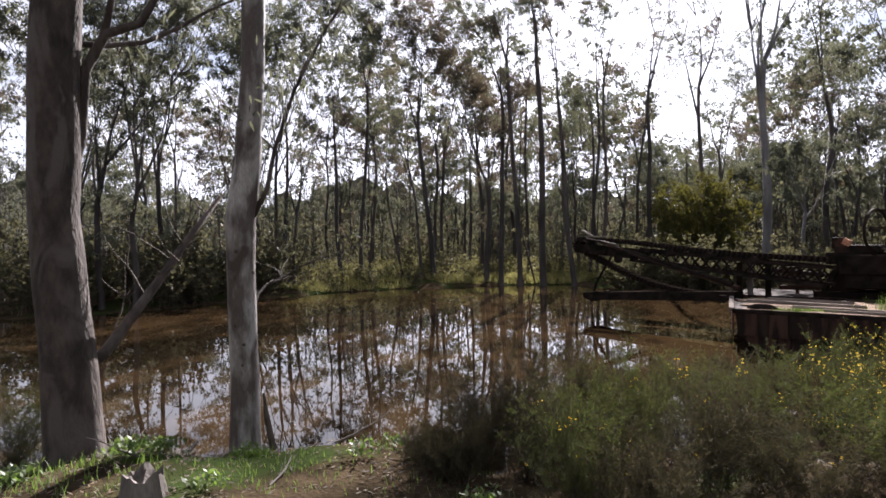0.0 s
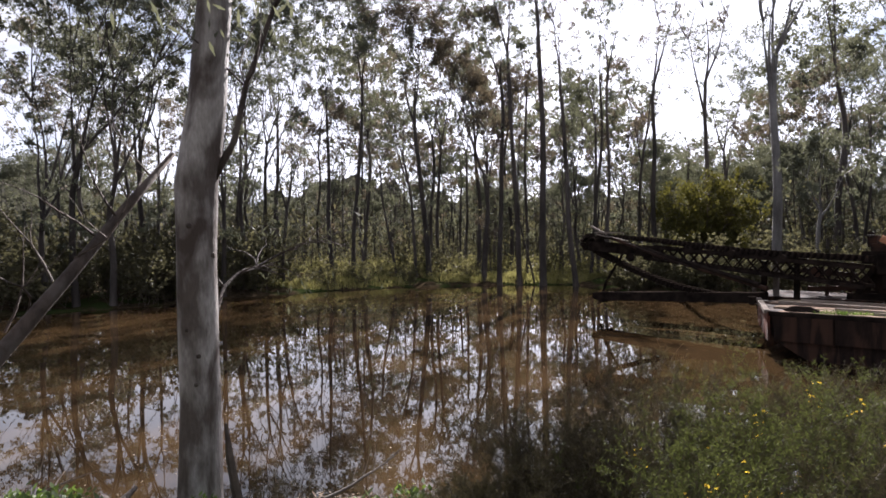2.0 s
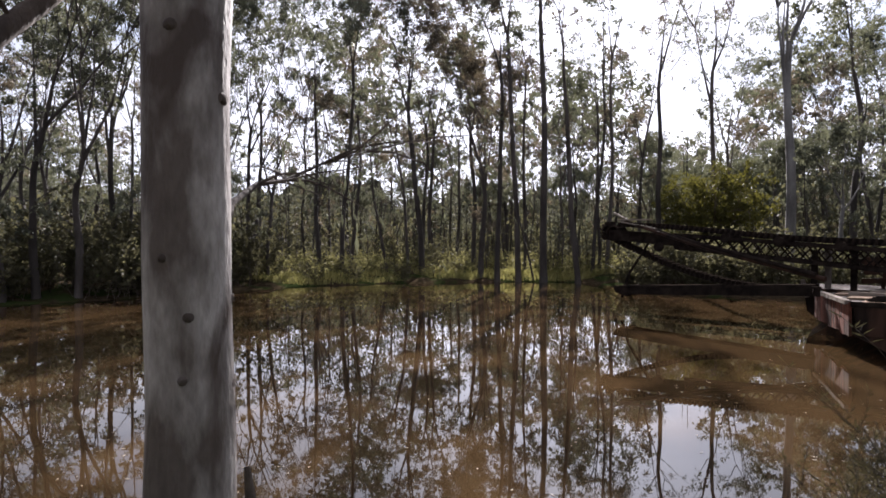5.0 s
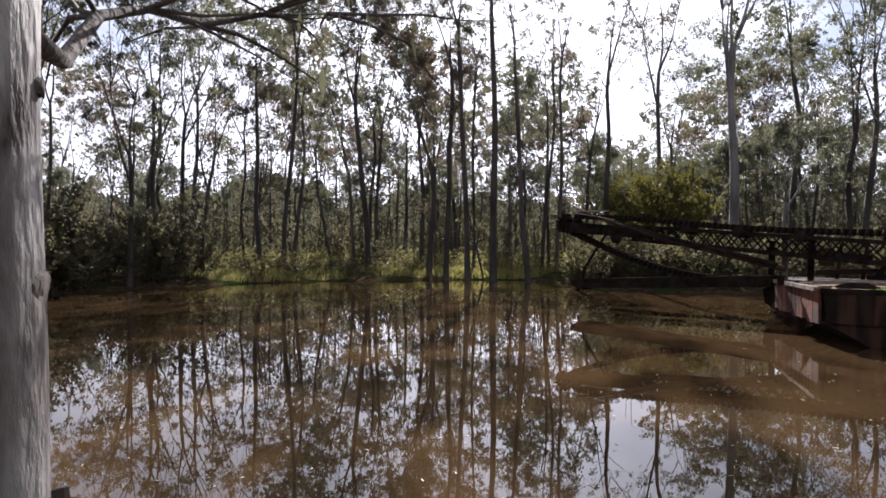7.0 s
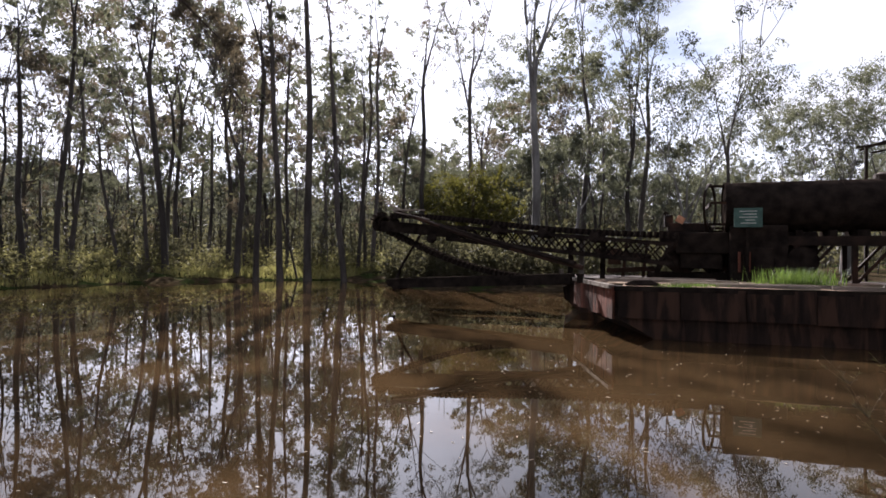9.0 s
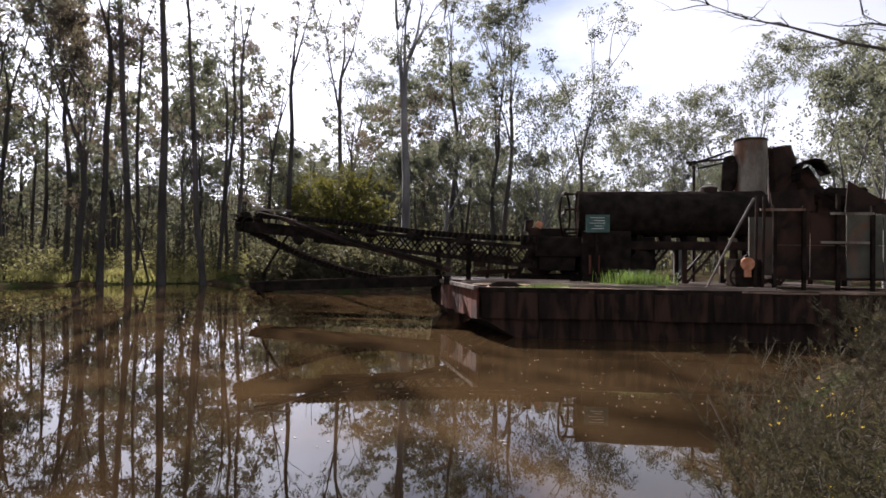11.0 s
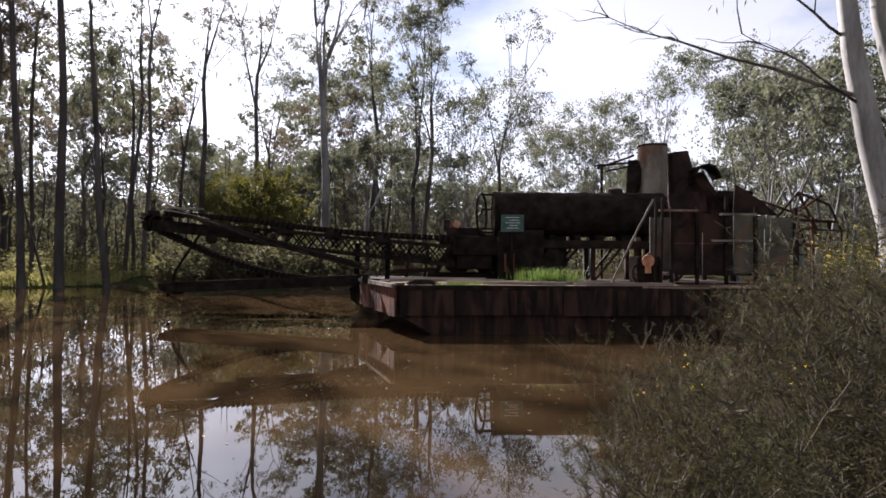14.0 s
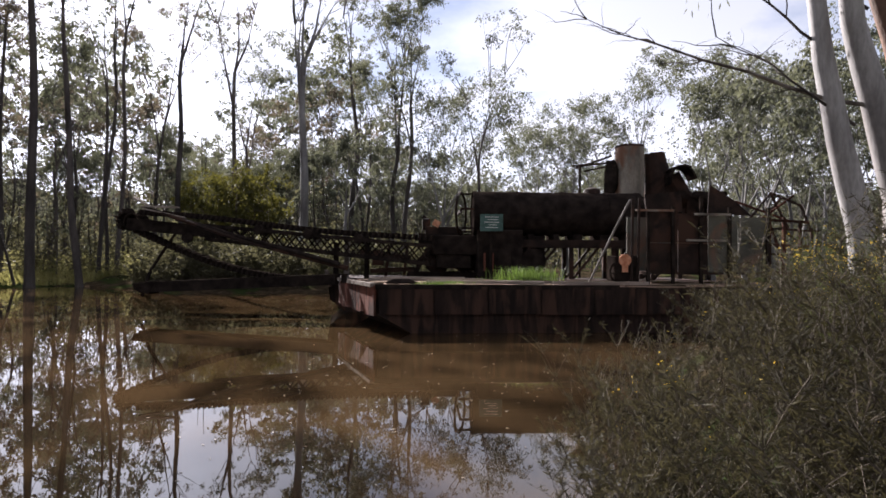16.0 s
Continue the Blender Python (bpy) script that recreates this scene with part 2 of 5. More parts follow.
# ---------- mesh building ----------
class Mesh:
    """Collects vertices and faces of one part."""
    def __init__(self):
        self.v, self.f = [], []

    def tube(self, pts, radii, n=7, cap=True, wob=0.0):
        pts = [Vector(p) for p in pts]
        base, up = len(self.v), None
        for i, p in enumerate(pts):
            d = (pts[min(i + 1, len(pts) - 1)] - pts[max(i - 1, 0)]).normalized()
            if up is None:
                up = d.orthogonal().normalized()
            up = (up - d * up.dot(d)).normalized()
            side = d.cross(up)
            r = radii[i] if hasattr(radii, "__len__") else radii
            for k in range(n):
                a = 2 * math.pi * k / n
                q = r * (1 + (wob * noise.noise(p * 1.7 + Vector((math.cos(a), math.sin(a), 0)) * 1.3) if wob else 0))
                self.v.append(p + (up * math.cos(a) + side * math.sin(a)) * q)
        for i in range(len(pts) - 1):
            for k in range(n):
                a, b = base + i * n + k, base + i * n + (k + 1) % n
                self.f.append((a, b, b + n, a + n))
        if cap:
            self.f.append(tuple(base + k for k in reversed(range(n))))
            self.f.append(tuple(base + (len(pts) - 1) * n + k for k in range(n)))
        return self

    def box(self, c, s, m=None):
        base = len(self.v)
        for z in (-.5, .5):
            for x, y in ((-.5, -.5), (.5, -.5), (.5, .5), (-.5, .5)):
                p = Vector((x * s[0], y * s[1], z * s[2]))
                p = (m @ p if m else p) + Vector(c)
                self.v.append(p)
        for f in ((3, 2, 1, 0), (4, 5, 6, 7), (0, 1, 5, 4), (1, 2, 6, 5), (2, 3, 7, 6), (3, 0, 4, 7)):
            self.f.append(tuple(base + i for i in f))
        return self

    def bar(self, a, b, w, h=None):
        """A square bar from a to b."""
        a, b = Vector(a), Vector(b)
        d = b - a
        m = d.to_track_quat("X", "Z").to_matrix()
        return self.box((a + b) / 2, (d.length, w, h or w), m)

    def prism(self, poly, z0, z1):
        base, k = len(self.v), len(poly)
        self.v += [Vector((x, y, z0)) for x, y in poly] + [Vector((x, y, z1)) for x, y in poly]
        self.f.append(tuple(base + i for i in reversed(range(k))))
        self.f.append(tuple(base + k + i for i in range(k)))
        for i in range(k):
            j = (i + 1) % k
            self.f.append((base + i, base + j, base + k + j, base + k + i))
        return self

    def leaf(self, p, d, side, ln, w):
        """A bent, pointed leaf: two triangles folded at its midrib line."""
        base = len(self.v)
        mid = p + d * (ln * 0.45)
        self.v += [p, mid + side * w, p + d * ln, mid - side * w]
        self.f.append((base, base + 1, base + 2, base + 3))

    def blade(self, p, tip, side, w):
        base = len(self.v)
        mid = p.lerp(tip, 0.55) + Vector((0, 0, (tip - p).length * 0.12))
        self.v += [p - side * w, p + side * w, mid + side * w * 0.7, mid - side * w * 0.7, tip]
        self.f.append((base, base + 1, base + 2, base + 3))
        self.f.append((base + 3, base + 2, base + 4))

    def data(self, name, mat, smooth=False):
        me = bpy.data.meshes.new(name)
        me.from_pydata([tuple(p) for p in self.v], [], self.f)
        me.materials.append(mat)
        if smooth:
            me.polygons.foreach_set("use_smooth", [True] * len(me.polygons))
        me.update()
        return me


def part(name, mesh, mat, parent=None, label="", smooth=False, bevel=0.0):
    ob = new(name, mesh if isinstance(mesh, bpy.types.Mesh) else mesh.data(name, mat, smooth))
    ob.parent = parent
    if bevel:
        b = ob.modifiers.new("bevel", "BEVEL")
        b.width, b.segments, b.limit_method = bevel, 2, "ANGLE"
    return tagged(ob, label)


def thing(name, m, label, category, group="", kind=""):
    ob = new(name)
    ob.matrix_world = m
    ob.empty_display_size = 0.1
    return tagged(ob, label, category, group, kind)


# ---------- ground and water ----------
SHORE = [(-60, 8), (-30, 9.5), (-9, 7.3), (-4.5, 6.5), (-1.7, 6.25), (0.2, 6.0), (2.6, 6.5), (5.5, 7.6), (9, 8.6), (14, 8.4), (20, 10), (24, 17), (22, 24), (15.5, 26.5), (10.3, 30.5), (10.8, 35),
         (9.5, 39.6), (5, 40.5), (-2, 39), (-7, 36.2), (-10, 33), (-12.5, 29), (-16, 26), (-24, 24), (-40, 24), (-60, 26)]


def shore_distance(x, y):
    """Metres from the pond's edge, negative inside it; works on arrays."""
    x, y = np.asarray(x, float), np.asarray(y, float)
    best, inside = np.full(x.shape, 1e9), np.zeros(x.shape, bool)
    for (x1, y1), (x2, y2) in zip(SHORE, SHORE[1:] + SHORE[:1]):
        dx, dy = x2 - x1, y2 - y1
        t = np.clip(((x - x1) * dx + (y - y1) * dy) / (dx * dx + dy * dy), 0, 1)
        best = np.minimum(best, np.hypot(x - x1 - t * dx, y - y1 - t * dy))
        cross = ((y1 > y) != (y2 > y)) & (x < dx * (y - y1) / (dy if dy else 1e-9) + x1)
        inside ^= cross
    return np.where(inside, -best, best)


def ground_height(x, y):
    x, y = np.asarray(x, float), np.asarray(y, float)
    d = shore_distance(x, y)
    wav = 0.10 * np.sin(x * 0.9 + 1.3 * np.sin(y * 0.7)) * np.cos(y * 0.8 + x * 0.2) + 0.05 * np.sin(x * 2.7 + y * 1.9)
    d = d + 4 * wav * np.clip(np.abs(d), 0, 1) * 0.6
    far = 0.05 + 0.30 * np.clip(d, 0, 2) / 2 + 0.10 * np.clip(d - 2, 0, 6) / 6 + 0.008 * np.clip(d - 8, 0, 200)
    near = 0.06 + 0.85 * np.clip(d / 1.3, 0, 1) ** 0.7 + 0.16 * np.clip(d - 1.3, 0, 6)
    k = np.clip((14 - y) / 4, 0, 1) * np.clip((11 - x) / 4, 0, 1) * np.clip((x + 14) / 6, 0, 1)
    out = far * (1 - k) + near * k + wav * np.clip(d, 0, 1)
    return np.where(d > 0, out, np.maximum(0.06 + 0.45 * d, -0.8))


def gz(x, y):
    return float(ground_height(np.array([x]), np.array([y]))[0])


def spaced(lo, hi, step, reach):
    """Even steps from lo to hi, then growing ones out to reach on both sides."""
    mid = list(np.arange(lo, hi + 1e-6, step))
    out, s, p = [], step, hi
    while p < reach:
        s *= 1.3
        p += s
        out.append(p)
    left, s, p = [], step, lo
    while p > -reach:
        s *= 1.3
        p -= s
        left.append(p)
    return np.array(left[::-1] + mid + out)


gx, gy = spaced(-20, 26, 0.4, 2200), spaced(-2, 46, 0.4, 2200)
GX, GY = np.meshgrid(gx, gy)
GZ = ground_height(GX.ravel(), GY.ravel())
me = bpy.data.meshes.new("ground")
nx, ny = len(gx), len(gy)
idx = np.arange(nx * ny).reshape(ny, nx)
quads = np.stack([idx[:-1, :-1], idx[:-1, 1:], idx[1:, 1:], idx[1:, :-1]], -1).reshape(-1, 4)
me.from_pydata(np.stack([GX.ravel(), GY.ravel(), GZ], 1).tolist(), [], quads.tolist())
me.materials.append(M_GROUND)
me.polygons.foreach_set("use_smooth", [True] * len(me.polygons))
tagged(new("ground", me), "brown leaf-littered ground with mossy grass patches round the pond", "ground", kind="structure")

wat = Mesh()
wat.v = [Vector(p) for p in ((-90, 3, 0), (40, 3, 0), (40, 50, 0), (-90, 50, 0))]
wat.f = [(0, 1, 2, 3)]
tagged(part("water", wat, M_WATER), "still silty brown pond water mirroring trees and sky", "water", kind="structure")


# ---------- the old dredge on its pontoons ----------
DM = pose(-0.99, 5.13, 0, 0, 0, -46.3)     # its frame: x along the side, y away from the bank
BASE = {}


def dthing(name, base, label, category, group="", kind=""):
    ob = thing(name, DM @ Matrix.Translation(base), label, category, group, kind)
    BASE[ob.name] = Vector(base)
    return ob


def dpart(name, mesh, mat, parent, label="", smooth=False, bevel=0.0):
    b = parent
    while b.name not in BASE:
        b = b.parent
    mesh.v = [Vector(p) - BASE[b.name] for p in mesh.v]
    return part(name, mesh, mat, parent, label, smooth, bevel)


def loft(rings):
    m, k = Mesh(), len(rings[0])
    for r in rings:
        m.v += [Vector(p) for p in r]
    for i in range(len(rings) - 1):
        for j in range(k):
            a, b = i * k + j, i * k + (j + 1) % k
            m.f.append((a, b, b + k, a + k))
    m.f.append(tuple(reversed(range(k))))
    m.f.append(tuple((len(rings) - 1) * k + j for j in range(k)))
    return m


def disc(m, c, axis, r, w, n=18, hole=0.0):
    """A wheel rim or drum about axis through c."""
    c, axis = Vector(c), Vector(axis).normalized()
    if not hole:
        m.tube([c - axis * w / 2, c + axis * w / 2], r, n)
        return m
    up = axis.orthogonal().normalized()
    sd = axis.cross(up)
    base = len(m.v)
    for k in range(n):
        a = 2 * math.pi * k / n
        e = up * math.cos(a) + sd * math.sin(a)
        for rr, s in ((r, -1), (r, 1), (hole, 1), (hole, -1)):
            m.v.append(c + e * rr + axis * (s * w / 2))
    for k in range(n):
        a, b = base + 4 * k, base + 4 * ((k + 1) % n)
        for i in range(4):
            j = (i + 1) % 4
            m.f.append((a + i, b + i, b + j, a + j))
    return m


def wheel(m, c, axis, r, w, spokes=6):
    disc(m, c, axis, r, w, 20, r * 0.84)
    disc(m, c, axis, r * 0.18, w * 1.4, 10)
    c, axis = Vector(c), Vector(axis).normalized()
    up = axis.orthogonal().normalized()
    sd = axis.cross(up)
    for k in range(spokes):
        a = 2 * math.pi * k / spokes
        e = up * math.cos(a) + sd * math.sin(a)
        m.bar(c, c + e * r * 0.9, r * 0.1)
    return m


# pontoons
def pontoon(poly, top, rake, label):
    ob = dthing("pontoon", (poly[0][0] + 3, poly[0][1] + 1.5, 0), label, "pontoon")
    low = [(x + (rake if i < 2 else 0), y) for i, (x, y) in enumerate(poly)]
    mid = [(x + (0.08 if i < 2 else 0), y) for i, (x, y) in enumerate(poly)]
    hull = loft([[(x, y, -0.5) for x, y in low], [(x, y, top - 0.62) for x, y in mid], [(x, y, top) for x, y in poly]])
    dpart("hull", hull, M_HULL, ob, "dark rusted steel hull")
    return ob


NEAR = [(-0.87, 12.7), (-2.05, 16.0), (0.6, 16.0), (0.6, 17.4), (8.6, 19.8), (8.6, 12.95)]
FAR = [(-2.65, 17.5), (-3.0, 20.2), (0.55, 20.2), (0.55, 17.5)]
near_pontoon = pontoon(NEAR, 1.0, 1.6, "long rusted steel dredge pontoon with raked bow, floating in brown water")
far_pontoon = pontoon(FAR, 1.0, 1.2, "rusted steel dredge pontoon behind the bucket ladder well")

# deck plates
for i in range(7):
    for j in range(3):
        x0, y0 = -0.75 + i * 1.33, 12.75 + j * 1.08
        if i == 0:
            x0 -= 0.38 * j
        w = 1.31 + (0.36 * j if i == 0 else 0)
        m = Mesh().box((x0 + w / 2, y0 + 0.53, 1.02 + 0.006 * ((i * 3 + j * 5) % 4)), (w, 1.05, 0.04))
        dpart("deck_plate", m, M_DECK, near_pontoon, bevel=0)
# bow planks, standing side by side
for i in range(9):
    a, b = i / 9, (i + 0.94) / 9
    p = [Vector((-0.89 - 1.18 * q, 12.68 + 3.3 * q, 0)) for q in (a, b)]
    m = Mesh().bar(p[0] + Vector((-0.02, 0, 0.70)), p[1] + Vector((-0.02, 0, 0.70)), 0.05, 0.66 + 0.05 * math.sin(i * 2.1))
    dpart("bow_plank", m, M_RUST_RED, near_pontoon, "red rusted bow plank")
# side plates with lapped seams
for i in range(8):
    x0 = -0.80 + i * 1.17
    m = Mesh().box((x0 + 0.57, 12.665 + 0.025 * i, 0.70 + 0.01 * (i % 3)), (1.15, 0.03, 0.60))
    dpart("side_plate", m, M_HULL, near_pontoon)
m = Mesh().bar((-0.9, 12.66, 1.0), (8.6, 12.91, 1.0), 0.09, 0.1)
dpart("gunwale", m, M_IRON, near_pontoon)
m = Mesh().bar((-0.95, 12.7, 1.03), (-2.1, 16.0, 1.03), 0.12, 0.08)
dpart("bow_beam", m, M_PLANK, near_pontoon, "weathered timber bow beam")
m = Mesh().tube([(-1.78, 14.4, 1.0), (-1.78, 14.4, 1.2)], 0.07, 10)
disc(m, (-1.78, 14.4, 1.2), (0, 0, 1), 0.1, 0.04, 10)
dpart("bollard", m, M_IRON, near_pontoon)
m = Mesh().bar((-2.55, 17.45, 0.75), (-2.68, 17.5, 1.24), 0.14, 0.05)
dpart("bow_plank", m, M_PLANK, far_pontoon, "pale timber end plank")

# bucket ladder
L0, L1 = Vector((-8.7, 18.3, 2.86)), Vector((0.4, 16.5, 2.06))
ladder = dthing("bucket_ladder", (-4, 17.4, 1.0), "long black iron bucket ladder of a dredge, raised over water", "dredge ladder")


def on_ladder(t, dz=0.0, side=0.0):
    return L0.lerp(L1, t) + Vector((0.19 * side, 0.98 * side, dz))


for s in (-0.3, 0.3):
    m = Mesh()
    for dz in (-0.12, -0.62):
        m.bar(on_ladder(0.28, dz + 0.1 * (dz < -0.5), s), on_ladder(1.0, dz, s), 0.08, 0.1)
    n = 17
    for i in range(n):
        a, b = 0.3 + 0.7 * i / n, 0.3 + 0.7 * (i + 1) / n
        m.bar(on_ladder(a, -0.14, s), on_ladder(b, -0.58, s), 0.035)
        m.bar(on_ladder(a, -0.58, s), on_ladder(b, -0.14, s), 0.035)
    dpart("truss", m, M_IRON, ladder)
    m = Mesh().bar(on_ladder(0.01, -0.28, s), on_ladder(0.32, -0.30, s), 0.04, 0.34)
    dpart("side_plate", m, M_IRON, ladder)
m = Mesh()
wheel(m, on_ladder(0.02, -0.22), (0.19, 0.98, 0), 0.27, 0.5)
dpart("tumbler", m, M_IRON, ladder)
for t in (0.46, 0.62, 0.78):
    m = disc(Mesh(), on_ladder(t, -0.1), (0.19, 0.98, 0), 0.14, 0.72, 12)
    dpart("roller", m, M_IRON, ladder)
# the chain of small buckets: one mesh, many pieces
bk = Mesh()
bk.box((0, 0, 0), (0.09, 0.46, 0.06))
bk.box((-0.012, 0, 0.075), (0.05, 0.42, 0.1))
bk_data = bk.data("bucket", M_IRON)


def chain(points, step):
    pts = [Vector(p) for p in points]
    d, out = 0.0, []
    for a, b in zip(pts, pts[1:]):
        ln = (b - a).length
        while d < ln:
            out.append((a.lerp(b, d / ln), (b - a).normalized()))
            d += step
        d -= ln
    for p, dr in out:
        ob = new("bucket", bk_data)
        q = dr.to_track_quat("X", "Z").to_matrix().to_4x4()
        ob.parent = ladder
        ob.matrix_basis = Matrix.Translation(p - BASE[ladder.name]) @ q @ Matrix.Rotation(random.uniform(-0.12, 0.12), 4, "Y")


tip = L0 + Vector((-0.05, 0, -0.22))
chain([on_ladder(t, 0.03 + 0.05 * math.sin(t * 7)) for t in np.linspace(1.0, 0.03, 14)], 0.165)
chain([tip + Vector((0.27 * math.sin(a), 0, 0.27 * math.cos(a))) for a in np.linspace(0.1, -2.6, 8)], 0.11)
sag = [on_ladder(t, -0.42 - 1.05 * math.sin(min(t / 0.5, 1) * 1.5)) for t in np.linspace(0.03, 0.62, 14)]
chain(sag, 0.165)
m = Mesh().tube(sag, 0.05, 6)
dpart("lower_chain", m, M_IRON, ladder)
# two long spars laid across it
for k in range(2):
    m = Mesh().tube([(-8.0 + 0.25 * k, 17.5 - 0.15 * k, 3.02 - 0.05 * k), (-5.0, 16.9, 2.16 - 0.08 * k), (-2.1 + 0.2 * k, 16.1, 1.42 - 0.1 * k)], [0.05, 0.06, 0.07], 8)
    dpart("spar", m, M_RUST if k else M_IRON, ladder)
m = Mesh().bar((-8.3, 17.6, 3.3), (-7.6, 17.4, 2.98), 0.09, 0.05)
dpart("broken_board", m, M_PLANK, ladder)
m = Mesh().bar((-8.0, 17.35, 3.04), (-6.9, 17.35, 3.02), 0.14, 0.045)
dpart("broken_board", m, M_PLANK, ladder)
m = Mesh().bar((-7.9, 17.3, 2.98), (-6.7, 17.3, 2.72), 0.12, 0.04)
dpart("broken_board", m, M_PLANK, ladder)
for dx in (0.0,):
    m = Mesh().bar((-7.2 + dx, 18.2, 2.5), (-8.0 + dx * 0.3, 18.1, 1.2), 0.1, 0.06)
    m.bar((-8.0 + dx * 0.3, 18.1, 1.2), (-8.25 + dx * 0.5, 18.1, 0.4), 0.1, 0.06)
    dpart("leg", m, M_IRON, ladder)
m = loft([[(-8.15, 17.4, 0.62), (-7.75, 17.4, 0.5), (-7.75, 18.1, 0.5), (-8.15, 18.1, 0.62)], [(-8.2, 17.35, 0.82), (-7.6, 17.35, 0.84), (-7.6, 18.15, 0.84), (-8.2, 18.15, 0.82)]])
m.bar((-8.0, 17.75, 0.7), (-2.3, 17.2, 0.98), 0.66, 0.3)
dpart("lower_boom", m, M_IRON, ladder, "black plated lower boom hanging over the water")
m = disc(Mesh(), (-6.7, 17.5, 2.15), (0, 1, 0), 0.16, 0.1, 12)
dpart("hanging_sheave", m, M_IRON, ladder)

# gantry posts at the bow
for (x, y, h) in ((-2.12, 17.72, 2.08), (-2.42, 17.6, 2.0), (-1.5, 17.45, 2.0)):
    p = dthing("gantry_post", (x, y, 1.0), "weathered square timber post at the dredge bow", "post", "bow posts")
    dpart("post", Mesh().bar((x, y, 0.95), (x + 0.02, y, h), 0.14), M_DEAD if y > 17.7 else M_IRON, p)
    dpart("cap", Mesh().box((x + 0.02, y, h + 0.02), (0.2, 0.2, 0.05)), M_IRON, p)

# winch machinery
w = dthing("winch", (0.6, 15.6, 1.04), "rusted black steam winch with drums and gear wheels", "winch")
m = Mesh()
for y in (15.1, 16.2):
    m.bar((-0.6, y, 1.14), (1.5, y, 1.14), 0.14, 0.2)
    m.bar((-0.4, y, 1.2), (0.1, y, 2.15), 0.12)
    m.bar((0.9, y, 1.2), (0.5, y, 2.2), 0.12)
    m.bar((-0.3, y, 2.1), (1.3, y, 2.1), 0.16, 0.3)
dpart("side_frame", m, M_IRON, w)
for c, r, ln in (((0.2, 15.65, 1.62), 0.3, 0.9), ((0.95, 15.65, 1.55), 0.24, 0.9)):
    m = disc(Mesh(), c, (0, 1, 0), r, ln, 16)
    for s in (-1, 1):
        disc(m, (c[0], c[1] + s * ln / 2, c[2]), (0, 1, 0), r * 1.35, 0.05, 18)
    dpart("drum", m, M_RUST, w)
m = wheel(Mesh(), (0.55, 15.0, 1.85), (0, 1, 0), 0.42, 0.1)
dpart("gear_wheel", m, M_IRON, w)
m = wheel(Mesh(), (1.15, 15.02, 1.5), (0, 1, 0), 0.3, 0.1)
dpart("gear_wheel", m, M_IRON, w)
m = Mesh().box((0.35, 15.5, 2.3), (0.95, 0.8, 0.28))
m.box((-0.1, 15.4, 2.5), (0.2, 0.5, 0.3))
dpart("casing", m, M_RUST, w, bevel=0.02)
m = Mesh().tube([(-0.05, 15.4, 2.4), (-0.08, 15.4, 2.62), (-0.2, 15.4, 2.72)], 0.05, 8)
dpart("pipe", m, M_IRON, w)
m = Mesh().box((0.16, 15.1, 2.52), (0.18, 0.12, 0.16), Matrix.Rotation(0.5, 3, "Y"))
dpart("bracket", m, M_ORANGE, w, "orange rusted bracket")
m = Mesh()
for x in (-1.2, -0.7):
    m.bar((x, 15.9, 1.05), (x + 0.1, 15.9, 1.95), 0.08)
m.bar((-1.9, 15.9, 1.75), (-0.5, 15.9, 1.62), 0.1, 0.12)
m.bar((-1.6, 15.8, 1.25), (-0.4, 15.8, 1.32), 0.12, 0.12)
m.box((-1.4, 15.85, 1.62), (0.32, 0.1, 0.42))
dpart("lever_frame", m, M_RUST, w)

# boiler, its firebox and cradle
AFT = Matrix.Translation((0, 0, 1.65)) @ Matrix.Diagonal((1.15, 1.15, 1.15, 1)) @ Matrix.Translation((0.32, 0.35, -1.65))
MID = Matrix.Translation((0, 0, 1.65)) @ Matrix.Diagonal((1.15, 1.15, 1.15, 1)) @ Matrix.Translation((0, 0, -1.65))
b = dthing("boiler", (3.0, 15.0, 1.04), "long black riveted boiler shell with one open end, on steel cradles", "boiler")
ZB, RB = 2.78, 0.57
m = Mesh().tube([(x, 15.0, ZB) for x in np.linspace(1.12, 5.45, 12)], RB, 40)
shell = dpart("shell", m, M_IRON, b, smooth=False)
for x in (1.14, 2.3, 3.45, 4.6, 5.4):
    m = disc(Mesh(), (x, 15.0, ZB), (1, 0, 0), RB + 0.015, 0.1, 40, RB - 0.02)
    dpart("seam_band", m, M_IRON, shell)
m = disc(Mesh(), (0.8, 15.0, ZB), (1, -0.32, 0), RB, 0.05, 40, RB - 0.05)
ring = dpart("end_ring", m, M_RUST, b)
for a in (1.35, 3.0, 4.0, 5.2):
    y, z = 15 + (RB - 0.04) * math.cos(a), ZB + (RB - 0.04) * math.sin(a)
    dpart("end_bar", Mesh().bar((0.74, y, z), (1.14, y, z), 0.05), M_RUST, ring)
dpart("end_bar", Mesh().bar((0.76, 14.45, ZB + 0.02), (0.76, 15.55, ZB + 0.02), 0.06), M_RUST, ring)
m = Mesh().tube([(4.25, 15, ZB + RB - 0.05), (4.25, 15, ZB + RB + 0.09), (4.25, 15, ZB + RB + 0.14)], [0.22, 0.2, 0.1], 16)
dpart("dome", m, M_RUST, b, smooth=False)
m = Mesh().box((1.75, 14.95, 1.72), (1.15, 1.0, 1.25))
m.box((1.75, 14.43, 1.6), (0.6, 0.06, 0.5))
dpart("firebox", m, M_IRON, b, bevel=0.03)
m = Mesh().box((1.5, 15.1, 1.95), (2.9, 0.8, 0.5))
m.box((0.6, 15.1, 1.6), (0.9, 0.7, 0.5))
dpart("engine_bed", m, M_IRON, b, bevel=0.03)
m = disc(Mesh(), (2.6, 14.5, 1.55), (0, 1, 0), 0.32, 0.08, 22)
dpart("valve_wheel", m, M_IRON, b)
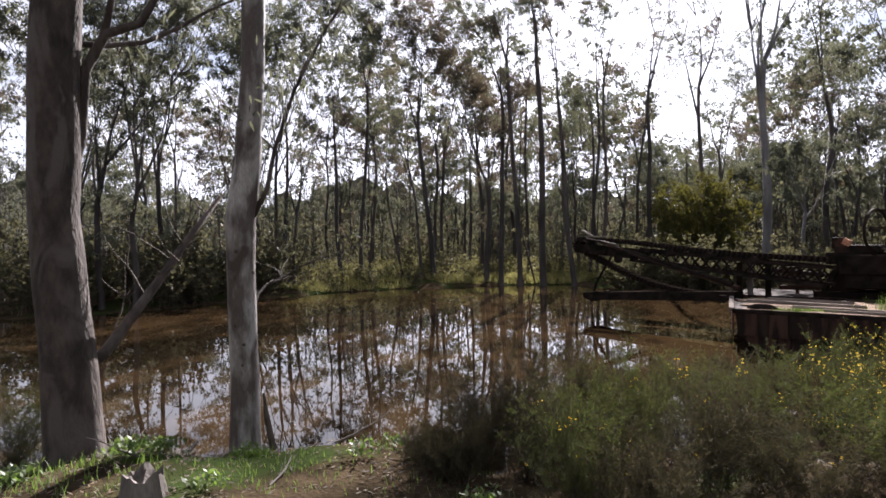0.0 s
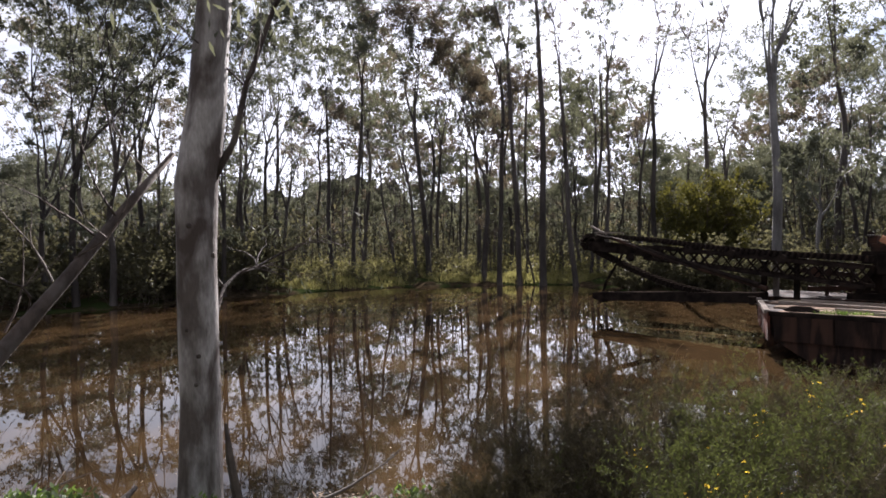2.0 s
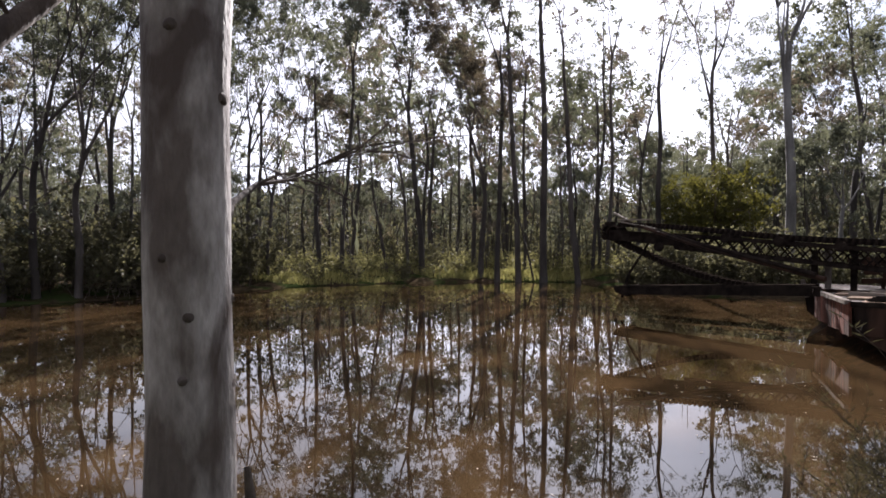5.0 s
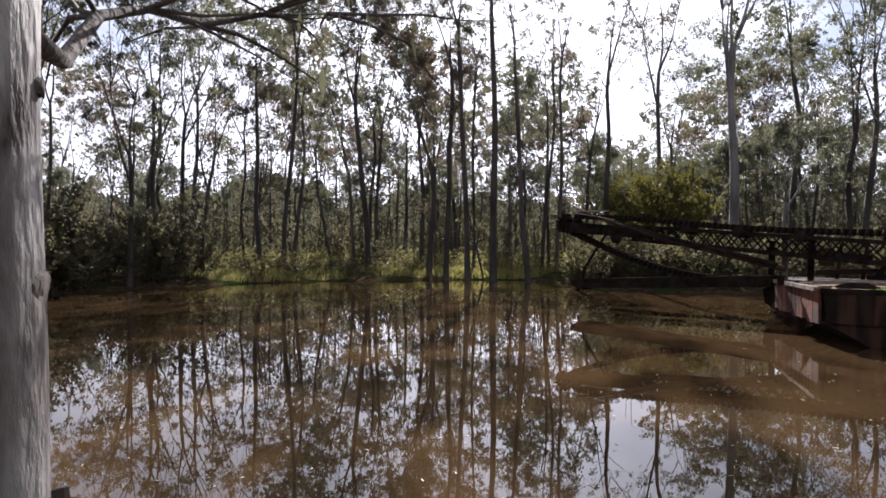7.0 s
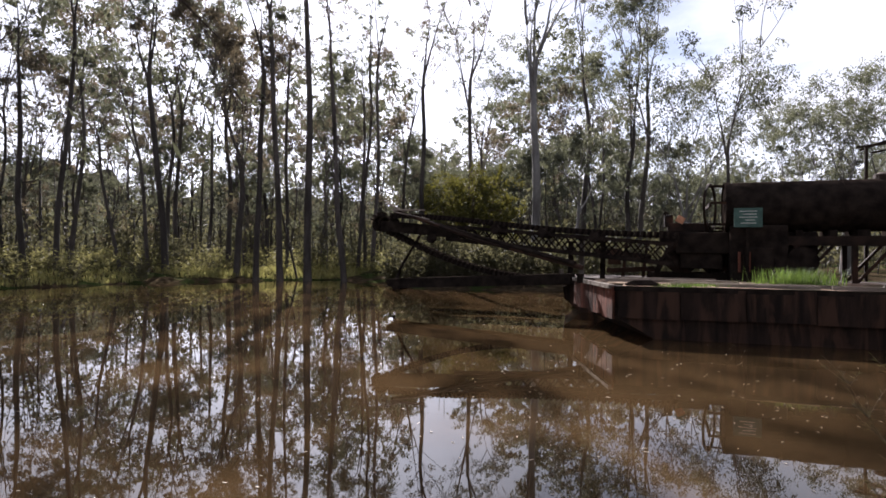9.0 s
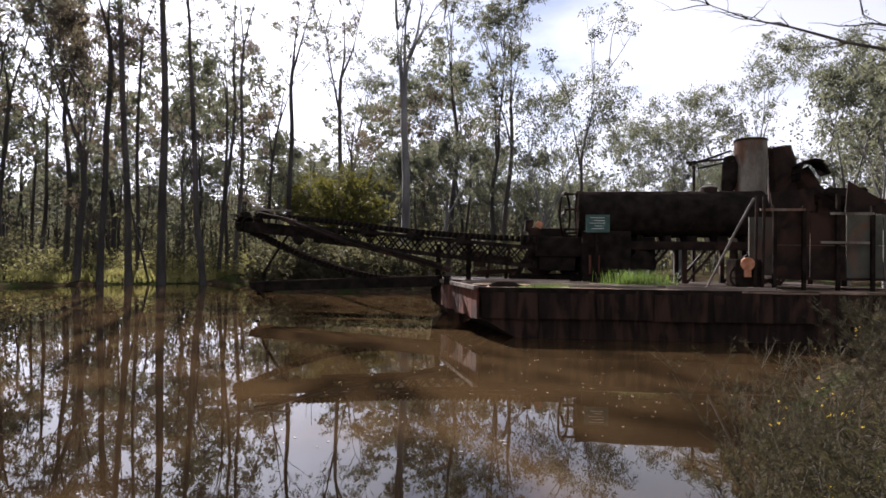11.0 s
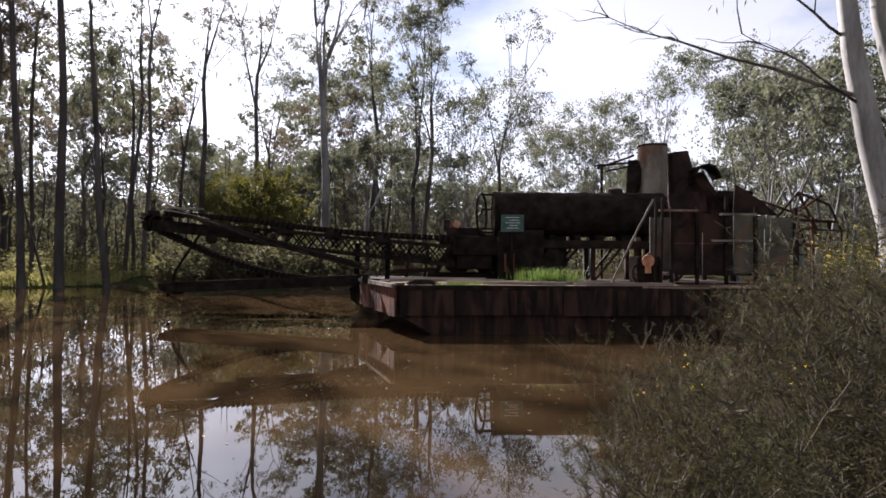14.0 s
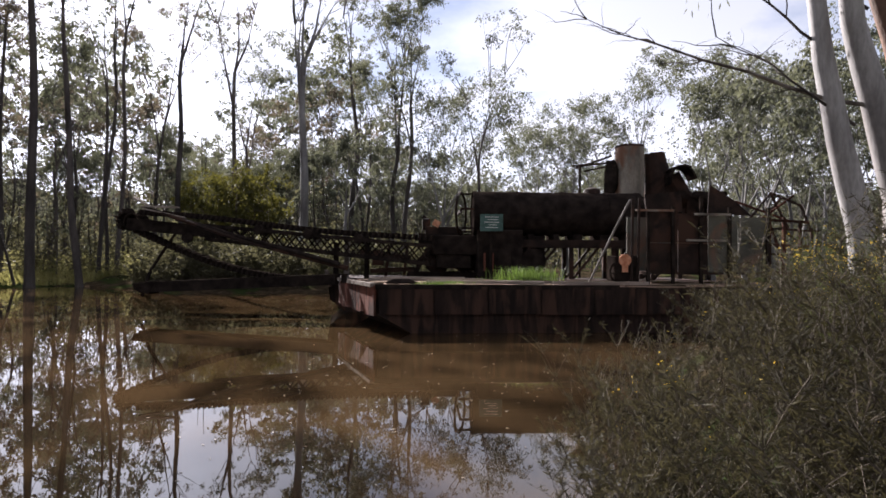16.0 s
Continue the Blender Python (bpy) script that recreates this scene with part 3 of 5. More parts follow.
for x in (1.35, 1.55):
    dpart("red_rod", Mesh().bar((x, 14.38, 1.3), (x, 14.38, 1.75), 0.06, 0.05), M_RUST_RED, b, "red-brown rusted rod")
m = Mesh()
for y in (14.6, 15.4):
    m.bar((2.3, y, 2.0), (6.0, y, 2.0), 0.12, 0.2)
dpart("cradle_beam", m, M_RUST, b)
for x in (2.55, 3.2, 3.75, 4.45, 5.1):
    m = Mesh().box((x, 15.0, 2.16), (0.14 + 0.1 * (x > 3.5), 0.9, 0.16))
    dpart("saddle", m, M_IRON, b)
for x in (2.5, 3.6, 4.7, 5.7):
    for y in (14.62, 15.38):
        m = Mesh().bar((x, y, 1.0), (x, y, 1.95), 0.1)
        m.bar((x, y, 1.05), (x + 0.7, y, 1.9), 0.06)
        dpart("leg", m, M_RUST, b)

s = dthing("notice_board", (1.5, 14.2, 1.04), "faded teal notice board with worn white writing on the boiler front", "sign")
board = dpart("board", Mesh().box((1.5, 14.2, 2.5), (0.56, 0.025, 0.42)), M_TEAL, s, bevel=0.004)
for i in range(5):
    wd = (0.34, 0.26, 0.36, 0.2, 0.3)[i]
    dpart("writing_bar", Mesh().box((1.5 + 0.03 * (i % 2), 14.184, 2.64 - 0.065 * i), (wd, 0.006, 0.012)), M_WHITE, board)
dpart("prop", Mesh().bar((1.5, 14.26, 1.03), (1.5, 14.25, 2.6), 0.06), M_IRON, s)

for ob in (b, s, w):
    ob.matrix_world = DM @ AFT @ DM.inverted() @ ob.matrix_world

# standing tank
t = dthing("standing_tank", (5.92, 16.2, 1.04), "tall grey weathered cylindrical tank streaked with rust", "tank")
tank_shell = dpart("shell", Mesh().tube([(5.87, 16.2, z) for z in (2.9, 3.5, 4.2, 4.76)], [0.385, 0.385, 0.385, 0.385], 36), M_TANK, t)
for z in (3.3, 4.74):
    dpart("hoop", disc(Mesh(), (5.87, 16.2, z), (0, 0, 1), 0.4, 0.05, 36, 0.37), M_RUST, tank_shell)
m = Mesh()
for x, y in ((5.6, 15.9), (6.25, 15.9), (5.6, 16.5), (6.25, 16.5)):
    m.bar((x, y, 1.0), (x, y, 2.95), 0.12)
dpart("stand", m, M_IRON, t)

# torn drum and screens behind it
d = dthing("screen_drum", (6.9, 16.6, 1.04), "torn rusted revolving screen drum with buckled plates", "drum")
m = Mesh().tube([(6.75, 16.4, 3.0), (6.72, 16.4, 3.9), (6.62, 16.4, 4.6)], [0.42, 0.4, 0.3], 14)
dpart("drum", m, M_RUST, d)
m = Mesh().tube([(7.0, 16.3, 3.9), (7.35, 16.2, 3.35), (7.7, 16.2, 3.2)], [0.35, 0.3, 0.18], 12)
dpart("chute", m, M_RUST, d)
m = Mesh()
for i in range(7):
    a = 0.5 + 0.42 * i
    m.box((7.15 + 0.34 * math.cos(a), 15.9, 3.75 + 0.4 * math.sin(a)), (0.3, 0.5, 0.05), Matrix.Rotation(-a + 1.57 + 0.15 * math.sin(i * 2.0), 3, "Y"))
dpart("torn_casing", m, M_IRON, d, "torn curved rusted casing plates")
m = Mesh().tube([(7.4, 15.6, 3.38), (7.85, 15.6, 3.2), (8.3, 15.6, 3.42)], [0.1, 0.26, 0.06], 10)
dpart("bowl", m, M_IRON, d)
m = Mesh()
for i in range(6):
    m.box((6.6 + 0.25 * i, 16.0 + 0.1 * (i % 2), 2.9 + 0.2 * math.sin(i * 1.7)), (0.4, 0.04, 0.7), Matrix.Rotation(0.35 * math.sin(i * 2.3), 3, "Y"))
dpart("buckled_plate", m, M_RUST, d)
m = Mesh()
for x in (6.4, 7.2, 8.0):
    m.bar((x, 16.0, 1.0), (x, 16.0, 3.1), 0.12)
m.bar((6.2, 16.0, 2.7), (8.2, 16.0, 2.7), 0.12)
dpart("stand", m, M_IRON, d)

g = dthing("overhead_frame", (4.9, 16.3, 1.04), "thin rusted pipe frame with a drum beside the tank", "frame")
m = Mesh()
m.bar((4.5, 16.3, 1.0), (4.5, 16.3, 4.25), 0.06)
m.bar((4.3, 16.3, 4.2), (5.5, 16.3, 4.32), 0.05)
m.bar((4.4, 16.4, 4.15), (5.4, 16.3, 4.5), 0.05)
m.bar((4.7, 16.6, 4.1), (5.4, 16.0, 4.2), 0.04)
dpart("pipework", m, M_RUST, g)
dpart("back_plate", Mesh().tube([(5.3, 16.2, 3.45), (5.36, 16.2, 3.7), (5.38, 16.2, 4.1), (5.34, 16.2, 4.35)], [0.14, 0.2, 0.2, 0.12], 12), M_IRON, g)

for ob in (t, d, g):
    ob.matrix_world = DM @ MID @ DM.inverted() @ ob.matrix_world

# sluice box with sheet sides
h = dthing("sluice_box", (6.8, 13.6, 1.04), "large grey-green sheet-metal sluice box with rusted ribs and bent top", "sluice box")
for i in range(4):
    for j in range(2):
        x0, x1 = 5.38 + i * 0.72, 5.38 + (i + 1) * 0.72 - 0.015
        z0, z1 = (1.32, 2.02)[j], (2.0, 2.74 - 0.04 * i)[j]
        m = Mesh()
        cut = 0.32 * (i == 3) * (1 - j) + 0.0
        m.v = [Vector(p) for p in ((x0, 13.6, z0), (x1 - cut, 13.6, z0), (x1 - cut * 0.0, 13.6, z1), (x0, 13.6, z1))]
        m.v += [Vector((p.x, 13.63, p.z)) for p in m.v]
        m.f = [(0, 1, 2, 3), (7, 6, 5, 4), (0, 4, 5, 1), (1, 5, 6, 2), (2, 6, 7, 3), (3, 7, 4, 0)]
        dpart("sheet", m, M_RUST if i < 2 else M_PANEL, h)
dpart("back", Mesh().box((6.8, 15.0, 2.0), (2.85, 0.05, 1.4)), M_PANEL, h)
dpart("floor", Mesh().box((6.75, 14.3, 1.3), (2.6, 1.4, 0.06)), M_RUST, h)
for x in (5.36, 5.95, 6.62, 7.3, 8.22):
    dpart("rib", Mesh().bar((x, 13.55, 1.03), (x, 13.55, 2.85 + 0.25 * (x == 6.62)), 0.07), M_IRON, h)
for x0, x1, z in ((5.05, 5.95, 2.76), (6.45, 7.3, 2.68), (6.25, 7.2, 2.07)):
    dpart("top_rail", Mesh().bar((x0, 13.5, z), (x1, 13.5, z), 0.05, 0.05), M_TANK, h, "pale worn rail")
dpart("bent_sheet", Mesh().box((6.0, 14.2, 3.0), (0.9, 0.03, 0.5), Matrix.Rotation(-0.1, 3, "Y")), M_RUST, h)
m = Mesh()
for x in (8.35, 8.7, 9.1):
    m.bar((x, 13.7, 0.9), (x, 13.7, 2.65 - 0.1 * (x > 9)), 0.06)
for z in (2.58, 2.0, 1.35):
    m.bar((8.2, 13.7, z), (9.3, 13.7, z - 0.05), 0.06)
m.bar((8.35, 13.7, 2.5), (8.75, 13.7, 1.4), 0.05)
m.bar((8.2, 14.4, 2.4), (9.2, 14.1, 3.2), 0.05)
m.bar((8.0, 14.6, 3.1), (9.2, 14.3, 2.6), 0.05)
dpart("tail_frame", m, M_RUST_RED, h, "orange rusted pipe frame")

rt = dthing("rear_truss", (9.4, 15.4, 0.3), "open rust-red steel truss frame behind the sluice box", "truss")
for a, c in (((8.6, 15.3, 2.5), (9.35, 15.3, 3.4)), ((9.35, 15.3, 3.4), (10.3, 15.5, 3.1)), ((10.3, 15.5, 3.1), (10.6, 15.5, 2.4)), ((8.4, 15.3, 2.5), (10.9, 15.5, 2.4)), ((8.6, 15.3, 1.8), (10.8, 15.5, 1.75)),
             ((9.0, 15.3, 2.5), (9.7, 15.4, 3.28)), ((9.9, 15.4, 2.45), (9.35, 15.3, 3.4)), ((8.8, 15.3, 0.3), (8.8, 15.3, 2.6)), ((9.8, 15.4, 0.3), (9.8, 15.4, 2.5)), ((10.6, 15.5, 0.3), (10.6, 15.5, 2.5)), ((9.8, 15.4, 2.4), (10.6, 15.5, 1.8))):
    dpart("strut", Mesh().bar(a, c, 0.05), M_RUST, rt)
m = Mesh()
m.v = [Vector(q) for q in ((7.05, 14.1, 2.75), (8.15, 14.1, 2.7), (7.75, 14.1, 3.05), (7.1, 14.1, 3.45), (7.05, 14.13, 2.75), (8.15, 14.13, 2.7), (7.75, 14.13, 3.05), (7.1, 14.13, 3.45))]
m.f = [(0, 1, 2, 3), (7, 6, 5, 4), (0, 4, 5, 1), (1, 5, 6, 2), (2, 6, 7, 3), (3, 7, 4, 0)]
dpart("torn_sheet", m, M_RUST, h, "torn jagged rusted sheet")

# struts, engine block and plate
st = dthing("strut", (3.85, 13.2, 1.04), "thin rusted pipe strut leaning from deck to machinery", "strut")
dpart("pipe", Mesh().tube([(3.85, 13.2, 1.03), (4.4, 13.33, 2.1), (4.9, 13.45, 3.0)], 0.026, 8), M_DEAD, st)
for x in (4.95, 5.1):
    st = dthing("stay_rod", (x, 13.5, 1.04), "upright rusted iron stay rod", "rod", "stay rods")
    dpart("rod", Mesh().tube([(x, 13.5, 1.03), (x + 0.03, 13.5, 3.05)], 0.035, 8), M_RUST, st)
e = dthing("engine", (4.9, 13.7, 1.04), "small rusted engine block with an orange round cover", "engine")
dpart("block", Mesh().box((4.85, 13.85, 1.4), (0.55, 0.6, 0.6)), M_IRON, e, bevel=0.03)
dpart("cover", disc(Mesh(), (4.8, 13.5, 1.6), (0, 1, 0), 0.14, 0.06, 16), M_ORANGE, e)
dpart("cover", Mesh().box((4.8, 13.5, 1.45), (0.13, 0.05, 0.26)), M_ORANGE, e)
dpart("flywheel", wheel(Mesh(), (4.72, 13.62, 1.32), (0, 1, 0), 0.26, 0.06, 5), M_IRON, e)

# on the deck
c = dthing("cable_coil", (-0.35, 13.1, 1.06), "dark coiled wire cable lying on the deck", "cable")
m = Mesh()
for k in range(4):
    r = 0.34 - 0.05 * k
    m.tube([(-0.35 + r * math.cos(a), 13.1 + 0.7 * r * math.sin(a), 1.07 + 0.02 * k) for a in np.linspace(0, 2 * math.pi, 20)], 0.022, 6)
dpart("cable", m, M_IRON, c)
for i, (a, b2) in enumerate((((-1.2, 14.6, 1.09), (1.6, 14.3, 1.09)), ((0.2, 13.6, 1.08), (3.4, 13.35, 1.08)), ((-0.9, 15.4, 1.1), (1.2, 15.05, 1.1)), ((1.0, 13.0, 1.08), (2.8, 12.95, 1.08)), ((3.0, 13.0, 1.08), (5.2, 13.1, 1.08)))):
    q = dthing("loose_timber", a, "grey weathered timber lying on the dredge deck", "timber", "deck timbers")
    dpart("beam", Mesh().bar(a, b2, 0.1 - 0.01 * i, 0.07), M_PLANK, q)


# ---------- trees ----------
def rand_dir(rng, up=0.0):
    a = rng.uniform(0, 2 * math.pi)
    return Vector((math.cos(a), math.sin(a), up)).normalized()


def limb(rng, wood, p, d, ln, r, segs=5, wander=0.22, rise=0.1, n=5):
    """A tapering, wandering limb; returns its points and directions."""
    pts, dirs, q, d = [p.copy()], [d.copy()], p.copy(), d.copy()
    for i in range(segs):
        d = (d + Vector((rng.uniform(-1, 1), rng.uniform(-1, 1), rng.uniform(-1, 1))) * wander + Vector((0, 0, rise))).normalized()
        q = q + d * (ln / segs)
        pts.append(q.copy())
        dirs.append(d.copy())
    wood.tube(pts, [max(r * (1 - 0.8 * i / segs), 0.0008) for i in range(segs + 1)], n, cap=False)
    return pts, dirs


def spray(rng, crown, c, size, count, ln, w, droop=0.8):
    for _ in range(count):
        g = Vector((rng.gauss(0, 1), rng.gauss(0, 1), rng.gauss(0, 0.75))) * (size * 0.5)
        d = (rand_dir(rng) * (1 - droop) + Vector((0, 0, -droop)) + Vector((rng.gauss(0, .35), rng.gauss(0, .35), rng.gauss(0, .3)))).normalized()
        s = d.cross(rand_dir(rng, 0.3)).normalized()
        k = rng.uniform(0.65, 1.35)
        crown.leaf(c + g, d, s, ln * k, w * k)


def clump(rng, crown, c, radius, count, ln, w):
    """A ragged cluster of hanging leaves made of a few smaller tufts, each thick at its heart."""
    for _ in range(4):
        o = c + Vector((rng.uniform(-1, 1), rng.uniform(-1, 1), rng.uniform(-0.9, 0.7))) * radius * 0.7
        q = radius * rng.uniform(0.3, 0.65)
        for _ in range(count // 4):
            g = Vector((rng.gauss(0, 1), rng.gauss(0, 1), rng.gauss(0, 1))).normalized() * (q * rng.random() ** 0.55)
            d = (rand_dir(rng, rng.uniform(-0.8, 0.3)) + Vector((0, 0, -0.8))).normalized()
            k = rng.uniform(0.65, 1.35)
            crown.leaf(o + g, d, d.cross(rand_dir(rng, 0.3)).normalized(), ln * k, w * k)


def gum(seed, height, r0, fork=0.5, stems=3, fan=0.3, lean=(0, 0), sway=0.012, levels=2, size=0.75, leaves=36, ln=0.19, w=0.034, low=4, sides=8, bare=0.0, side=2):
    """A gum tree: a slim swaying trunk that forks into rising stems, which fork again; rounded leaf clumps hang at the ends.
    fork: how high it forks; fan: how wide the stems open; low: small sprays on the bare trunk; bare: share of ends without leaves."""
    rng = random.Random(seed)
    wood, crown = Mesh(), Mesh()

    def tuft(p, k):
        if rng.random() >= bare:
            clump(rng, crown, p, size * k * rng.uniform(0.7, 1.2), int(leaves * k * k * rng.uniform(0.75, 1.25)) + 6, ln, w)

    def grow_limb(p, d, length, r, level):
        n = 6 if level > 0 else 4
        pts, dirs = limb(rng, wood, p, d, length, r, n, 0.10 + 0.06 * (level == 0), 0.05, 6 if level > 1 else 4)
        for k in range(side + (level > 0)):
            i = rng.randint(2, n)
            e = (dirs[i] * 0.75 + rand_dir(rng, rng.uniform(-0.1, 0.5)) * 0.9).normalized()
            ll = length * rng.uniform(0.22, 0.42)
            q, qd = limb(rng, wood, pts[i], e, ll, max(r * 0.34, 0.012), 3, 0.22, 0.02, 3)
            tuft(q[-1], 0.8)
        if level == 0:
            tuft(pts[-1], 1.1)
            tuft(pts[-2] + rand_dir(rng, 0.3) * size * 0.6, 0.8)
            return
        for k in range(2 + (rng.random() < 0.3)):
            e = (dirs[-1] + rand_dir(rng, rng.uniform(-0.1, 0.2)) * rng.uniform(0.35, 0.75)).normalized()
            grow_limb(pts[-1 - (k > 1)], e, length * rng.uniform(0.55, 0.85), r * 0.5, level - 1)

    n, h = 12, height * fork
    a1, a2, p1, p2 = rng.uniform(0, 6.28), rng.uniform(0, 6.28), rng.uniform(1.2, 2.2), rng.uniform(2.2, 4.0)
    pts = []
    for i in range(n + 1):
        t = i / n
        o = sway * height * t * (math.sin(a1 + p1 * math.pi * t) - math.sin(a1) + 0.4 * math.sin(a2 + p2 * math.pi * t))
        q = sway * height * t * (math.cos(a2 + p1 * math.pi * t) - math.cos(a2))
        pts.append(Vector((lean[0] * h * t + o, lean[1] * h * t + q, -0.3 + (h + 0.3) * t)))
    rad = [r0 * (1.25 if i == 0 else 1.0 - 0.42 * i / n) for i in range(n + 1)]
    wood.tube(pts, rad, sides, cap=False)
    top = (pts[-1] - pts[-2]).normalized()
    a0 = rng.uniform(0, 6.28)
    for k in range(stems):
        a = a0 + 2 * math.pi * k / stems + rng.uniform(-0.4, 0.4)
        e = (top + Vector((math.cos(a), math.sin(a), 0)) * fan * rng.uniform(0.5, 1.3)).normalized()
        if stems == 1:
            e = top
        i = n if k < 2 else n - rng.randint(1, 3)
        grow_limb(pts[i], e, height * (1 - fork) * rng.uniform(0.42, 0.55), rad[i] * (0.95 if stems == 1 else 0.72), levels)
    for k in range(low):
        i = rng.randint(5, n - 1)
        q, qd = limb(rng, wood, pts[i], rand_dir(rng, rng.uniform(0.3, 1.0)), height * rng.uniform(0.05, 0.12), rad[i] * 0.22, 4, 0.2, 0.06, 4)
        tuft(q[-1], 0.75)
        tuft(q[-2], 0.5)
    return wood, crown


def tree_at(name, wood, crown, bark, leaf, m, label, category="tree", group=""):
    ob = thing(name, m, label, category, group)
    part("trunk", wood, bark, ob, smooth=True)
    if crown and crown.f:
        part("crown", crown, leaf, ob)
    return ob


